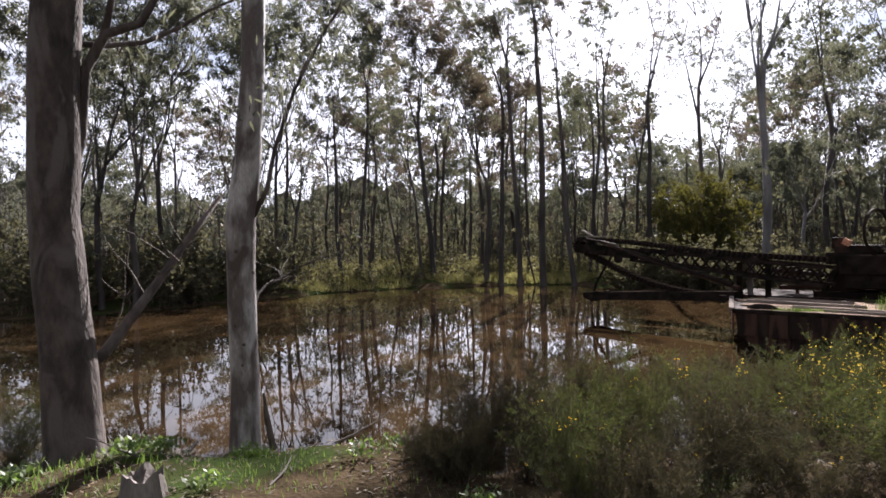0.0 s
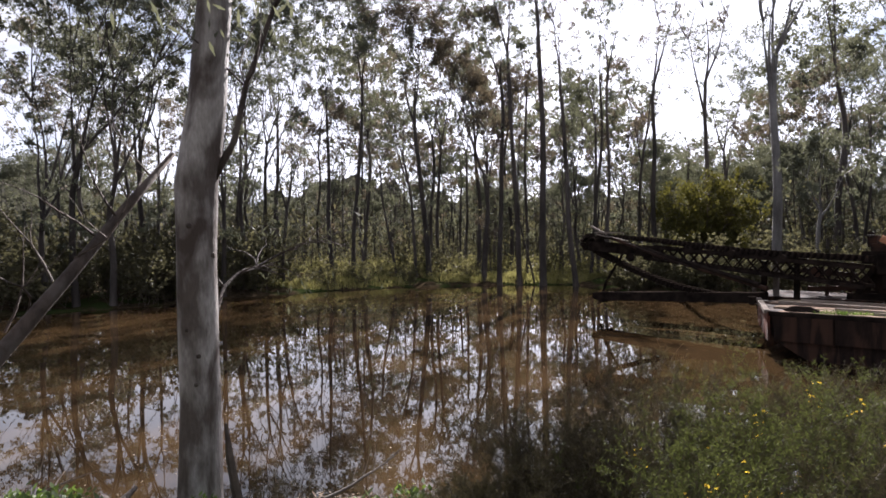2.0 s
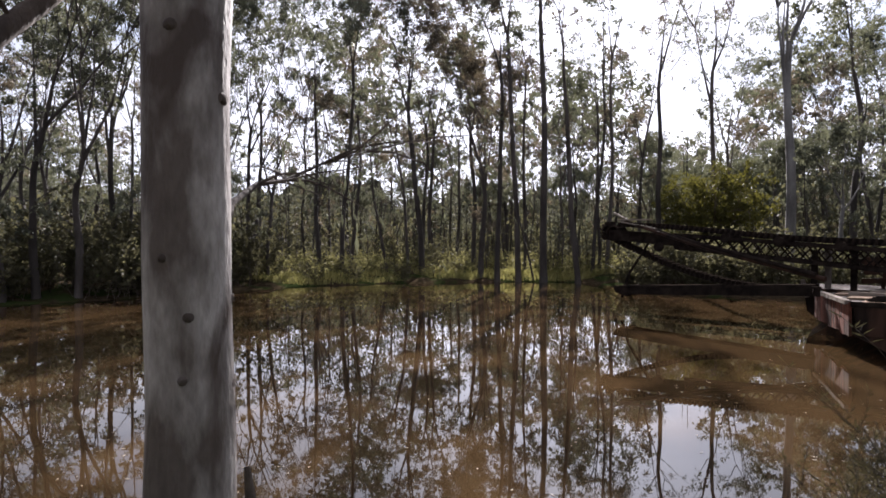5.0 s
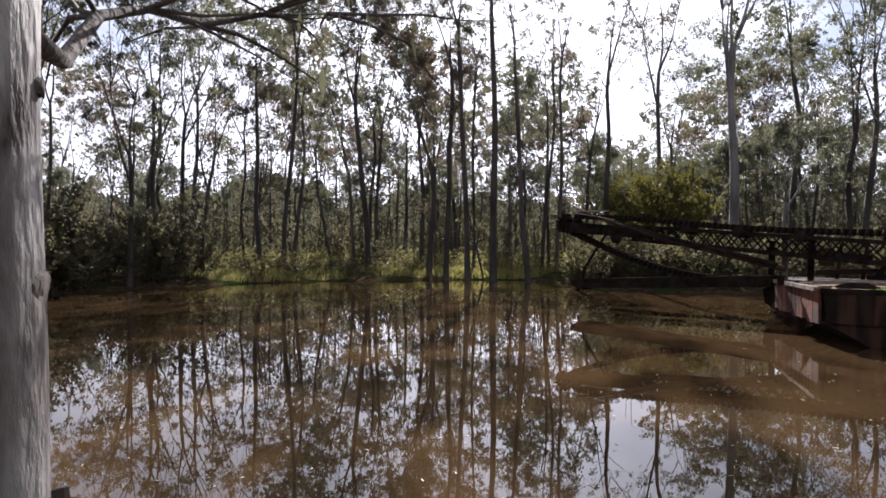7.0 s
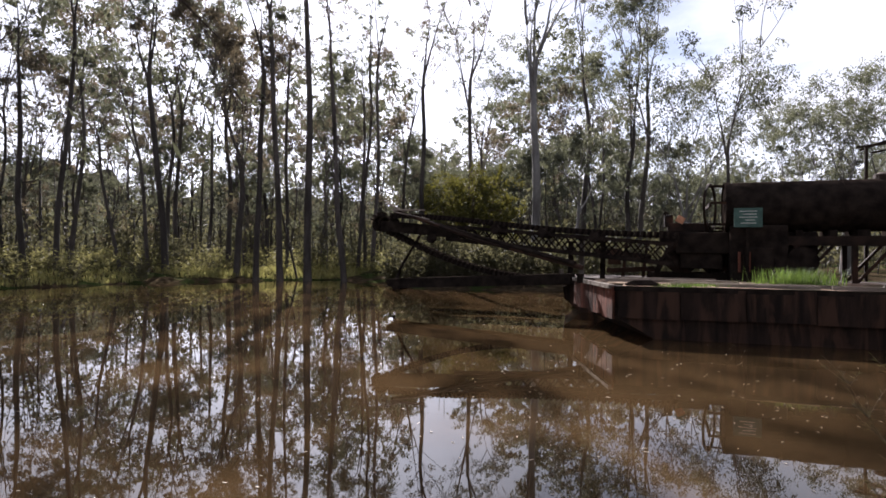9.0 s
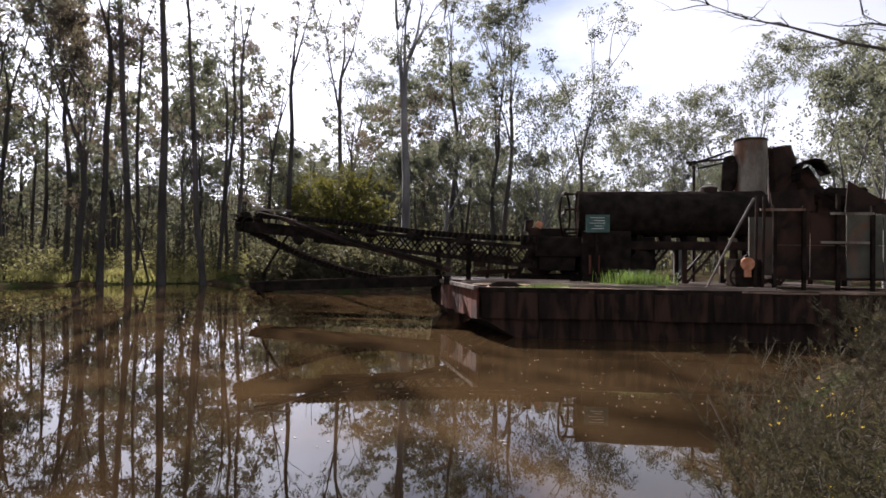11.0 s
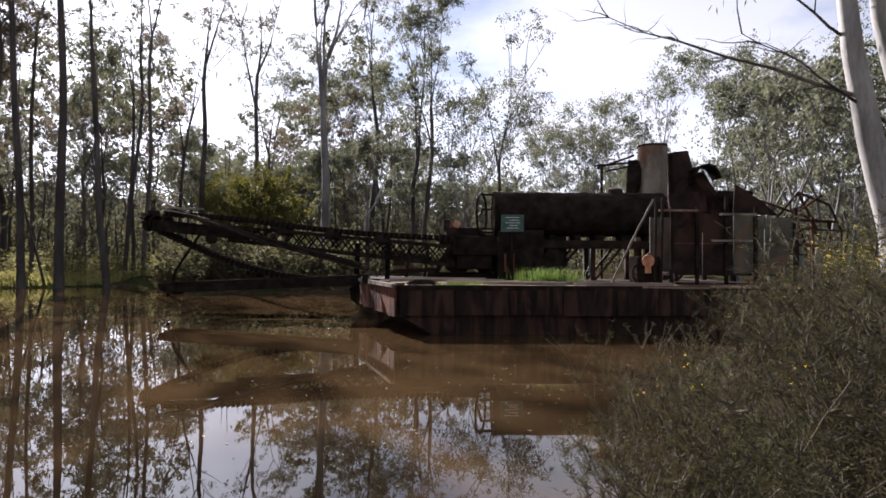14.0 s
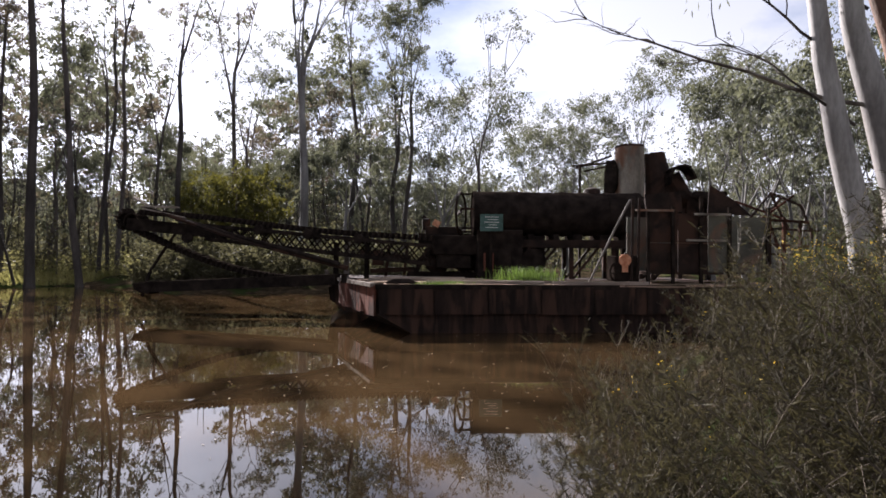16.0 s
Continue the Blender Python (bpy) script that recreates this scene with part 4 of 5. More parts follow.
# the trees that stand out round the water, each of its own growth:
# x, y, height, trunk radius, fork, stems, fan, lean to +x and +y, sway, levels, clump size, leaves, sprays on the trunk
SHORE_GUMS = [
    (-6.5, 41.9, 19, 0.17, 0.52, 2, 0.3, -0.02, 0, 0.01, 2, 0.615, 99, 5),
    (-5.1, 41.6, 22, 0.15, 0.6, 2, 0.25, 0.05, 0, 0.012, 2, 0.615, 99, 5),
    (-4.8, 44.2, 21, 0.14, 0.5, 2, 0.25, 0.06, 0, 0.014, 2, 0.615, 99, 3),
    (-2.2, 44.3, 13, 0.11, 0.6, 2, 0.35, -0.16, 0, 0.01, 1, 0.533, 87, 2),
    (-0.8, 43.3, 19, 0.12, 0.45, 3, 0.25, -0.06, 0, 0.012, 2, 0.574, 93, 4),
    (0.1, 42.3, 20, 0.2, 0.58, 3, 0.32, -0.07, 0, 0.01, 2, 0.779, 151, 2),
    (0.8, 47.3, 20, 0.16, 0.5, 2, 0.32, 0.03, 0, 0.014, 2, 0.615, 104, 4),
    (3.8, 41.5, 17, 0.21, 0.42, 4, 0.3, 0.02, 0, 0.008, 2, 0.779, 162, 5),
    (3.9, 46, 20, 0.18, 0.5, 3, 0.28, -0.02, 0, 0.01, 2, 0.656, 116, 3),
    (4.7, 40.4, 21, 0.18, 0.62, 2, 0.22, 0.01, 0, 0.008, 2, 0.615, 110, 4),
    (6, 40.1, 23, 0.19, 0.66, 2, 0.2, -0.03, 0, 0.008, 2, 0.59, 99, 3),
    (7.1, 43.5, 22, 0.12, 0.64, 2, 0.2, 0.02, 0, 0.01, 2, 0.533, 87, 3),
    (7.1, 40.4, 7, 0.07, 0.75, 1, 0.2, -0.22, 0, 0.01, 0, 0.5, 35, 1),
    (7.4, 39.3, 24, 0.24, 0.68, 2, 0.2, -0.01, 0, 0.006, 2, 0.615, 99, 4),
    (9.3, 38.3, 22, 0.19, 0.55, 2, 0.24, -0.07, 0, 0.012, 2, 0.615, 99, 4),
    (11.1, 41.4, 22, 0.13, 0.58, 2, 0.25, 0.05, 0, 0.01, 2, 0.574, 99, 4),
    (11.7, 41.7, 21, 0.12, 0.5, 2, 0.22, 0, 0, 0.01, 2, 0.574, 99, 4),
    (11.8, 40.6, 23, 0.14, 0.6, 2, 0.25, 0.03, 0, 0.01, 2, 0.574, 99, 4),
    (14.8, 39.9, 22, 0.19, 0.58, 2, 0.28, 0.05, 0, 0.02, 2, 0.615, 69, 4),
    (16.1, 45.9, 20, 0.15, 0.5, 3, 0.26, 0, 0, 0.012, 2, 0.59, 69, 4),
    (18.5, 40.3, 23, 0.19, 0.56, 3, 0.25, 0.02, 0, 0.01, 2, 0.615, 73, 4),
    (22.2, 45, 19, 0.16, 0.48, 3, 0.3, 0, 0, 0.012, 2, 0.64, 77, 3),
    (22.8, 33.7, 20, 0.19, 0.55, 2, 0.3, 0.03, 0, 0.016, 2, 0.615, 99, 3),
    (26.9, 34, 20, 0.19, 0.48, 3, 0.26, 0.03, 0, 0.01, 2, 0.697, 122, 4),
    (27.3, 33.6, 21, 0.19, 0.55, 3, 0.26, 0.05, 0, 0.01, 2, 0.697, 122, 4),
    (27.5, 27.4, 17.5, 0.13, 0.42, 3, 0.3, 0.03, 0, 0.01, 1, 0.59, 49, 0),
    (27, 29.6, 12.5, 0.17, 0.3, 5, 0.5, 0, 0, 0.01, 2, 0.95, 90, 4),
    (18.7, 29.2, 8.4, 0.13, 0.45, 3, 0.46, 0.03, 0, 0.02, 1, 0.663, 122, 1),
    (39.4, 31.4, 11.22, 0.2, 0.36, 4, 0.46, 0.02, 0, 0.01, 2, 0.78, 76, 0),
    (39.1, 27.8, 12.24, 0.2, 0.4, 4, 0.46, 0.04, 0, 0.01, 2, 0.78, 76, 0),
    (37.4, 26.5, 10.88, 0.2, 0.38, 4, 0.42, -0.03, 0, 0.01, 2, 0.78, 76, 0),
    (35.8, 20.7, 12.4, 0.19, 0.38, 4, 0.46, 0, 0, 0.01, 2, 0.78, 76, 0),
    (33.4, 15.5, 11.6, 0.19, 0.34, 4, 0.46, 0, 0, 0.012, 2, 0.78, 76, 2),
    (36.2, 13.1, 12.4, 0.2, 0.34, 4, 0.46, 0, 0, 0.012, 2, 0.78, 76, 2),
    (28.1, 12.5, 9.6, 0.15, 0.38, 4, 0.42, 0, 0, 0.012, 2, 0.663, 76, 2),
    (18.6, 9, 7.5, 0.07, 0.45, 3, 0.45, -0.05, 0, 0.02, 1, 0.55, 38, 1),
    (20.7, 8.9, 8.5, 0.08, 0.45, 3, 0.45, 0.04, 0, 0.02, 1, 0.451, 75, 1),
    (17.8, 8.1, 7, 0.07, 0.42, 3, 0.45, 0.06, 0, 0.02, 1, 0.55, 38, 1),
    (-14.1, 28.1, 17, 0.17, 0.35, 4, 0.4, 0.02, 0, 0.012, 2, 0.627, 132, 8),
    (-15.6, 27.9, 18, 0.17, 0.38, 4, 0.4, 0, 0, 0.012, 2, 0.664, 138, 7),
    (-14.5, 31.9, 19, 0.16, 0.4, 4, 0.36, 0.03, 0, 0.012, 2, 0.627, 132, 8),
    (-10.2, 34.6, 18, 0.15, 0.4, 3, 0.36, 0.02, 0, 0.012, 2, 0.627, 116, 8),
    (-10.1, 38.8, 19, 0.15, 0.45, 3, 0.32, 0, 0, 0.012, 2, 0.627, 112, 7),
    (-10.7, 32.5, 15, 0.14, 0.38, 4, 0.36, -0.02, 0, 0.012, 2, 0.627, 128, 8),
    (-16, 26.5, 14, 0.14, 0.36, 4, 0.4, 0.03, 0, 0.012, 2, 0.59, 121, 7),
    (-8.7, 37, 16, 0.13, 0.38, 3, 0.3, 0.03, 0, 0.012, 2, 0.553, 101, 7),
]
for i, (x, y, hgt, r0, fk, st, fan, lx, ly, sw, lv, sz, lvs, low) in enumerate(SHORE_GUMS):
    wide = fan >= 0.42
    tree_at("spreading_gum_tree" if wide else "gum_tree", *gum(400 + i, hgt, r0, fk, st, fan, (lx, ly), sw, lv, sz, lvs, 0.16, 0.031, low, side=2),
            M_BARK_GREY if wide or i > 33 and x > 0 else M_BARK_FAR, (M_LEAF_DRY if i in (5, 7, 14, 16, 19) else M_LEAF), pose(x, y, gz(x, y) - 0.05),
            "spreading gum tree with rounded olive crown clumps" if wide else "tall slim grey gum tree with forked stems and hanging leaf clumps", "tree", "bank gums" if wide else "pond gums")

# the forked gum
fw, fc = gum(433, 23.0, 0.29, 0.57, 5, 0.34, (0.04, 0), 0.008, 2, 0.55, 24, 0.18, 0.032, 1, side=2, bare=0.25)
tree_at("forked_gum_tree", fw, fc, M_BARK_GREY, M_LEAF, pose(19.6, 34.2, 0.2), "tall grey gum tree forking into a fan of rising limbs", "tree")

# kinds of gum for the wood behind
KINDS = []
for i in range(6):
    KINDS.append(tree_at("gum_tree", *gum(100 + i, (22, 20, 23, 18, 21, 19)[i], 0.15 + 0.02 * (i % 3), (0.5, 0.42, 0.6, 0.38, 0.55, 0.45)[i], (2, 3, 2, 3, 2, 3)[i], 0.28, ((-.04, 0), (.05, 0), (0, .04), (.02, -.03), (-.06, .02), (.03, .05))[i],
                         0.014, 2, 0.68, 72, 0.19, 0.04, (3, 5, 2, 6, 4, 5)[i], side=1, sides=6), M_BARK_FAR, M_LEAF if i % 3 else M_LEAF_DRY, pose(0, -500, 0),
                         "tall slim grey gum tree in the wood round the pond", "tree", "pond gums"))
for i in range(3):
    KINDS.append(tree_at("spreading_gum_tree", *gum(140 + i, (13.5, 12, 15)[i], 0.17, (0.36, 0.32, 0.4)[i], 4, 0.48, (0, 0), 0.014, 2, 0.8, 84, 0.2, 0.044, 2, side=1, sides=6),
                         M_BARK_FAR, M_LEAF, pose(0, -500, 0), "spreading gum tree with rounded olive crown clumps", "tree", "bank gums"))
# plain kinds for the added trees out of view
for i in range(2):
    KINDS.append(tree_at("gum_tree", *gum(150 + i, 20, 0.2, 0.42, 3, 0.3, (0, 0), 0.012, 1, 1.0, 24, 0.5, 0.1, 2, side=1, sides=6),
                         M_BARK_FAR, M_LEAF, pose(0, -500, 0), "tall grey gum tree standing back from the bank", "tree", "pond gums"))
for i in range(4):
    KINDS.append(tree_at("gum_tree", *gum(170 + i, (21, 18, 22, 19)[i], 0.15, (0.45, 0.34, 0.52, 0.4)[i], (2, 3, 3, 2)[i], 0.3, ((.05, 0), (-.05, .03), (0, 0), (.03, -.04))[i], 0.014, 2, 0.85, 36, 0.32, 0.08, 4, side=1, sides=5),
                         M_BARK_FAR, M_LEAF if i % 3 else M_LEAF_DRY, pose(0, -500, 0), "tall grey gum tree deeper in the wood", "tree", "pond gums"))


def along(k, x, y, s, turn):
    return copy_thing(KINDS[k], pose(x, y, gz(x, y) - 0.05, 0, 0, turn) @ Matrix.Diagonal((s, s, s, 1)))


# the wood behind: random but kept off the pond
rng = random.Random(11)
placed = [q[:2] for q in SHORE_GUMS] + [(19.6, 34.2), (19.4, 40.5), (19, 38)]


def scatter(count, az0, az1, d0, d1, s0, s1, gap, kinds, low=False):
    made = tries = 0
    while made < count and tries < count * 60:
        tries += 1
        a, d = radians(rng.uniform(az0, az1)), math.sqrt(rng.uniform(d0 * d0, d1 * d1))
        x, y = -1.1 + d * math.sin(a), 5 + d * math.cos(a)
        if shore_distance(np.array([x]), np.array([y]))[0] < 1.2 or any((x - u) ** 2 + (y - v) ** 2 < gap * gap for u, v in placed):
            continue
        s, q = 0.284 * (x - 10) + 0.959 * (y - 13), 0.959 * (x - 10) - 0.284 * (y - 13)
        if not low and 12 < s < 48 and -4 < q < 6 and rng.random() < 0.85:      # a thinner strip of wood lets the sun through to the dredge
            continue
        placed.append((x, y))
        along(rng.choice(kinds), x, y, rng.uniform(s0, s1), rng.uniform(0, 360))
        made += 1


scatter(24, -50, 42, 39, 52, 0.6, 1.0, 1.8, range(6))
scatter(50, -50, 44, 48, 76, 0.6, 1.05, 1.7, range(11, 15))
scatter(44, -50, 46, 43, 72, 0.45, 0.8, 1.8, range(6, 9))
scatter(34, 2, 46, 50, 90, 0.6, 1.0, 1.6, range(11, 15))
scatter(13, -52, -14, 26, 44, 0.5, 0.9, 2.2, range(6))
scatter(13, 46, 84, 56, 85, 0.7, 0.95, 2.6, (6, 7, 8))
scatter(16, 68, 104, 30, 60, 0.65, 0.95, 2.6, (6, 7, 8))
scatter(34, 22, 47, 44, 80, 0.45, 0.8, 1.6, (6, 7, 8), low=True)
scatter(24, 22, 47, 60, 95, 0.45, 0.75, 1.6, range(11, 15), low=True)
scatter(12, 48, 70, 42, 58, 0.42, 0.62, 2.0, (6, 7, 8), low=True)
# added trees, never in view: they screen sky light from behind and the left
scatter(64, 108, 318, 9, 42, 0.6, 1.0, 2.6, (9, 10))
scatter(22, -78, -52, 12, 40, 0.6, 1.0, 2.4, (9, 10))
for k in KINDS:
    for ch in list(k.children):
        bpy.data.objects.remove(ch)
    bpy.data.objects.remove(k)


# far woods, one sheet of many thin trees
def far_woods():
    r = random.Random(3)
    protos = []
    for i in range(4):
        w, c = gum(300 + i, 20, 0.18, 0.42, 3, 0.32, (0, 0), 0.014, 1, 1.2, 26, 0.42, 0.1, 2, sides=4, side=1)
        protos.append((np.array([tuple(p) for p in w.v]), w.f, np.array([tuple(p) for p in c.v]), c.f))
    for which, name, mat, label in ((0, "far_trunks", M_BARK_FAR, "thin grey trunks of the distant gum wood"), (2, "far_canopy", M_LEAF, "hazy olive canopy of the distant gum wood")):
        r = random.Random(3)
        vs, fs, base = [], [], 0
        for _ in range(140):
            az, d = radians(r.uniform(-58, 112)), math.sqrt(r.uniform(58 ** 2, 190 ** 2))
            k, s, turn = r.randrange(4), r.uniform(0.7, 1.1), r.uniform(0, 6.3)
            if math.degrees(az) > 46:
                s *= 0.62
            v, f = protos[k][which], protos[k][which + 1]
            c, n = math.cos(turn), math.sin(turn)
            x, y = -1.1 + d * math.sin(az), 5 + d * math.cos(az)
            vs.append(np.stack([x + s * (v[:, 0] * c - v[:, 1] * n), y + s * (v[:, 0] * n + v[:, 1] * c), 0.6 + s * v[:, 2]], 1))
            fs += [tuple(i + base for i in q) for q in f]
            base += len(v)
        me = bpy.data.meshes.new(name)
        me.from_pydata(np.concatenate(vs).tolist(), [], fs)
        me.materials.append(mat)
        tagged(new(name, me), label, "far woods", kind="stuff")


far_woods()


def understorey():
    """Saplings and brush under the wood, too many to count."""
    r, lf, wd = random.Random(8), Mesh(), Mesh()
    n = 0
    while n < 1200:
        a, d = radians(r.uniform(-58, 108)), math.sqrt(r.uniform(38 ** 2, 120 ** 2))
        x, y = -1.1 + d * math.sin(a), 5 + d * math.cos(a)
        if d < 50 and shore_distance(np.array([x]), np.array([y]))[0] < 2.5:
            continue
        n += 1
        h, z, k = r.uniform(1.2, 9.5) * r.uniform(0.5, 1), 0.5 + 0.008 * (d - 36), 0.75 + d / 90
        wd.tube([(x, y, z), (x + r.uniform(-.3, .3), y, z + h * 0.5), (x + r.uniform(-.6, .6), y, z + h)], [0.05, 0.035, 0.01], 4, cap=False)
        for q in range(4):
            spray(r, lf, Vector((x + r.gauss(0, .5), y + r.gauss(0, .5), z + h * r.uniform(0.25, 1.0))), 1.3, 15, 0.26 * k, 0.065 * k, 0.5)
    for _ in range(700):
        a, d = radians(r.uniform(-58, 108)), math.sqrt(r.uniform(62 ** 2, 135 ** 2))
        x, y = -1.1 + d * math.sin(a), 5 + d * math.cos(a)
        h = r.uniform(1.5, 11.5) * r.uniform(0.5, 1)
        for q in range(3):
            spray(r, lf, Vector((x + r.gauss(0, .8), y + r.gauss(0, .8), 0.7 + h * r.uniform(0.3, 1.0))), 2.0, 14, 0.45, 0.11, 0.5)
    tagged(part("understorey_leaves", lf, M_SCRUB), "brown-olive brush and saplings under the gums", "undergrowth", kind="stuff")
    tagged(part("understorey_stems", wd, M_BARK_FAR), "thin sapling stems under the gums", "undergrowth", kind="stuff")



def wood_edge():
    """The closed belt of brush and young trees where the wood thickens, far off."""
    r, lf = random.Random(18), Mesh()
    for k in range(9500):
        a, d = radians(r.uniform(-62, 112)), r.uniform(75, 125)
        x, y = -1.1 + d * math.sin(a), 5 + d * math.cos(a)
        top = 9.5 + 3 * math.sin(a * 23 + 1) * math.sin(a * 9) + (8 if k % 3 == 0 else 0)
        spray(r, lf, Vector((x, y, 0.6 + r.uniform(0, 1) * top)), 1.7, 18, 0.4, 0.12, 0.3)
    tagged(part("wood_edge", lf, M_HAZE), "dense olive brush and young trees far back in the wood", "far woods", kind="stuff")


def thin_trunks():
    """Slim grey poles of young gums, close together far back."""
    r, m = random.Random(91), Mesh()
    for _ in range(420):
        a, d = radians(r.uniform(-55, 105)), math.sqrt(r.uniform(46 ** 2, 100 ** 2))
        x, y, h = -1.1 + d * math.sin(a), 5 + d * math.cos(a), r.uniform(6, 15)
        lx, ly, q = r.gauss(0, .07) * h, r.gauss(0, .07) * h, r.uniform(0.03, 0.085)
        m.tube([(x, y, 0.3), (x + lx * 0.4 + r.uniform(-.1, .1), y + ly * 0.4, h * 0.45), (x + lx, y + ly, h)], [q, q * 0.75, q * 0.25], 5, cap=False)
    tagged(part("thin_trunks", m, M_BARK_FAR, smooth=True), "slim grey trunks of young gums standing close together", "far woods", kind="stuff")


thin_trunks()
understorey()
wood_edge()


def distant_wood():
    """Uneven walls of closed wood far behind everything, standing one behind the other."""
    for i, (d, top) in enumerate(((128, 11.0), (160, 18.0), (205, 27.0))):
        m, steps = Mesh(), 1500
        for k in range(steps + 1):
            a = 2 * math.pi * k / steps
            p = Vector((d * math.sin(a), d * math.cos(a), 0.0)) * (1 + 0.03 * noise.noise(Vector((k * 0.05, i, 0))))
            h = top * (0.72 + 0.38 * noise.noise(Vector((k * 0.035, i * 7.3, 2))) + 0.22 * noise.noise(Vector((k * 0.13, i * 3.1, 5))) + 0.08 * noise.noise(Vector((k * 0.83, i, 9))))
            m.v += [p, p + Vector((0, 0, h * 0.6)) + p.normalized() * 1.5 * noise.noise(Vector((k * 0.4, 3, i))), p + Vector((0, 0, h))]
            if k:
                b = 3 * k
                m.f += [(b - 3, b, b + 1, b - 2), (b - 2, b + 1, b + 2, b - 1)]
        tagged(part("distant_wood", m, M_DISTANT), "closed dark olive wood on the skyline", "backdrop", kind="structure")


distant_wood()


# ---------- shrubs ----------
def shrub(seed, height, width, stems, per, ln, w, droop=0.1, twig_r=0.008, flowers=0, flower=0.012, twigs=2):
    """Many arching stems with side twigs and small leaves. Returns wood, leaves, blossom."""
    r = random.Random(seed)
    wood, lf, fl = Mesh(), Mesh(), Mesh()
    for i in range(stems):
        e = rand_dir(r) * r.uniform(0.05, 1.0) * width / height * 0.62
        d = (e + Vector((0, 0, 1))).normalized()
        pts, dirs = limb(r, wood, rand_dir(r) * r.uniform(0, 0.3) * width, d, height * r.uniform(0.6, 1.08), twig_r, 6, 0.13, 0.02, 4)
        for j in range(1, 7):
            for _ in range(twigs):
                tp, td = limb(r, wood, pts[j], (dirs[j] + rand_dir(r, 0.3) * 0.9).normalized(), height * r.uniform(0.10, 0.24), twig_r * 0.4, 2, 0.2, 0.03, 3)
                for q in range(int(per * (0.4 + 0.13 * j))):
                    k = r.uniform(0, 1.99)
                    a = int(k)
                    p = tp[a].lerp(tp[a + 1], k - a)
                    dd = (td[a] * 0.5 + rand_dir(r, r.uniform(-0.6, 0.8)) + Vector((0, 0, -droop))).normalized()
                    s = dd.cross(rand_dir(r, 0.4)).normalized()
                    z = r.uniform(0.6, 1.4)
                    lf.leaf(p, dd, s, ln * z, w * z)
                if flowers and r.random() < flowers:
                    for q in range(r.randint(2, 6)):
                        p = tp[r.randint(1, 2)] + Vector((r.gauss(0, 1), r.gauss(0, 1), r.gauss(0, 1))) * 0.02
                        for _ in range(3):
                            dd = rand_dir(r, r.uniform(-1, 1))
                            fl.leaf(p, dd, dd.cross(rand_dir(r, 0.5)).normalized(), flower * 2, flower * 0.8)
    return wood, lf, fl


def shrub_at(name, built, leaf, m, label, group=""):
    ob = thing(name, m, label, "shrub", group)
    part("wood", built[0], M_TWIG, ob)
    part("foliage", built[1], leaf, ob)
    if built[2].f:
        part("blossom", built[2], M_FLOWER, ob, "small yellow blossom")
    return ob


# the wattle behind the ladder
r = random.Random(77)
ww, wc = Mesh(), Mesh()
for i in range(15):
    bp, bd = limb(r, ww, Vector((r.uniform(-.4, .4), r.uniform(-.4, .4), 0)), rand_dir(r, r.uniform(0.9, 3.2)), r.uniform(4.5, 6.6), 0.08, 7, 0.12, 0.03, 5)
    for j in range(3, 8):
        for _ in range(5):
            tp, td = limb(r, ww, bp[j], rand_dir(r, r.uniform(-0.3, 0.6)), r.uniform(0.7, 1.5), 0.02, 3, 0.25, 0.0, 3)
            clump(r, wc, tp[-1], 0.5, 60, 0.17, 0.045)
wattle = thing("wattle_bush", pose(18.9, 40.3, gz(18.9, 40.3)), "large rounded yellow-green wattle bush on the far bank", "bush")
part("wood", ww, M_TWIG, wattle)
part("foliage", wc, M_WATTLE, wattle)

# low scrub along the shores
SCRUB = [shrub_at("scrub_bush", shrub(500 + i, (1.3, 1.7, 1.0, 2.2)[i], (1.8, 2.0, 1.6, 2.2)[i], 10, 14, 0.12, 0.034, twigs=1), M_SCRUB, pose(0, -400, 0),
                  "low olive-brown scrub bush at the water's edge", "shore scrub") for i in range(4)]
rng = random.Random(21)
made = 0
while made < 190:
    if made < 40:
        x, y = rng.uniform(-22, 12), rng.uniform(24, 50)
    elif made > 129:
        e = rng.uniform(0, 3)
        x, y = ((10.7, 35.2), (10.5, 31), (15.5, 27))[int(e)], ((10.5, 31), (15.5, 27), (21.5, 24.8))[int(e)]
        x, y = (x[0] + (y[0] - x[0]) * (e % 1) + rng.uniform(0, 1.6), x[1] + (y[1] - x[1]) * (e % 1) + rng.uniform(-0.2, 1.6))
    elif made < 85:
        x, y = rng.uniform(-22, -8), rng.uniform(22, 38)
    else:
        x, y = rng.uniform(9, 23), rng.uniform(25, 36)
    d = shore_distance(np.array([x]), np.array([y]))[0]
    if not 0.2 < d < 7 or (0 < x < 12 and d < 3 and y > 36):
        continue
    q = 1.55 if x < -9 else 1.0
    copy_thing(SCRUB[rng.randrange(4)], pose(x, y, gz(x, y) - 0.05, 0, 0, rng.uniform(0, 360)) @ Matrix.Diagonal((q, q, q * rng.uniform(.7, 1.2), 1)))
    made += 1
for k in SCRUB:
    for ch in list(k.children):
        bpy.data.objects.remove(ch)
    bpy.data.objects.remove(k)

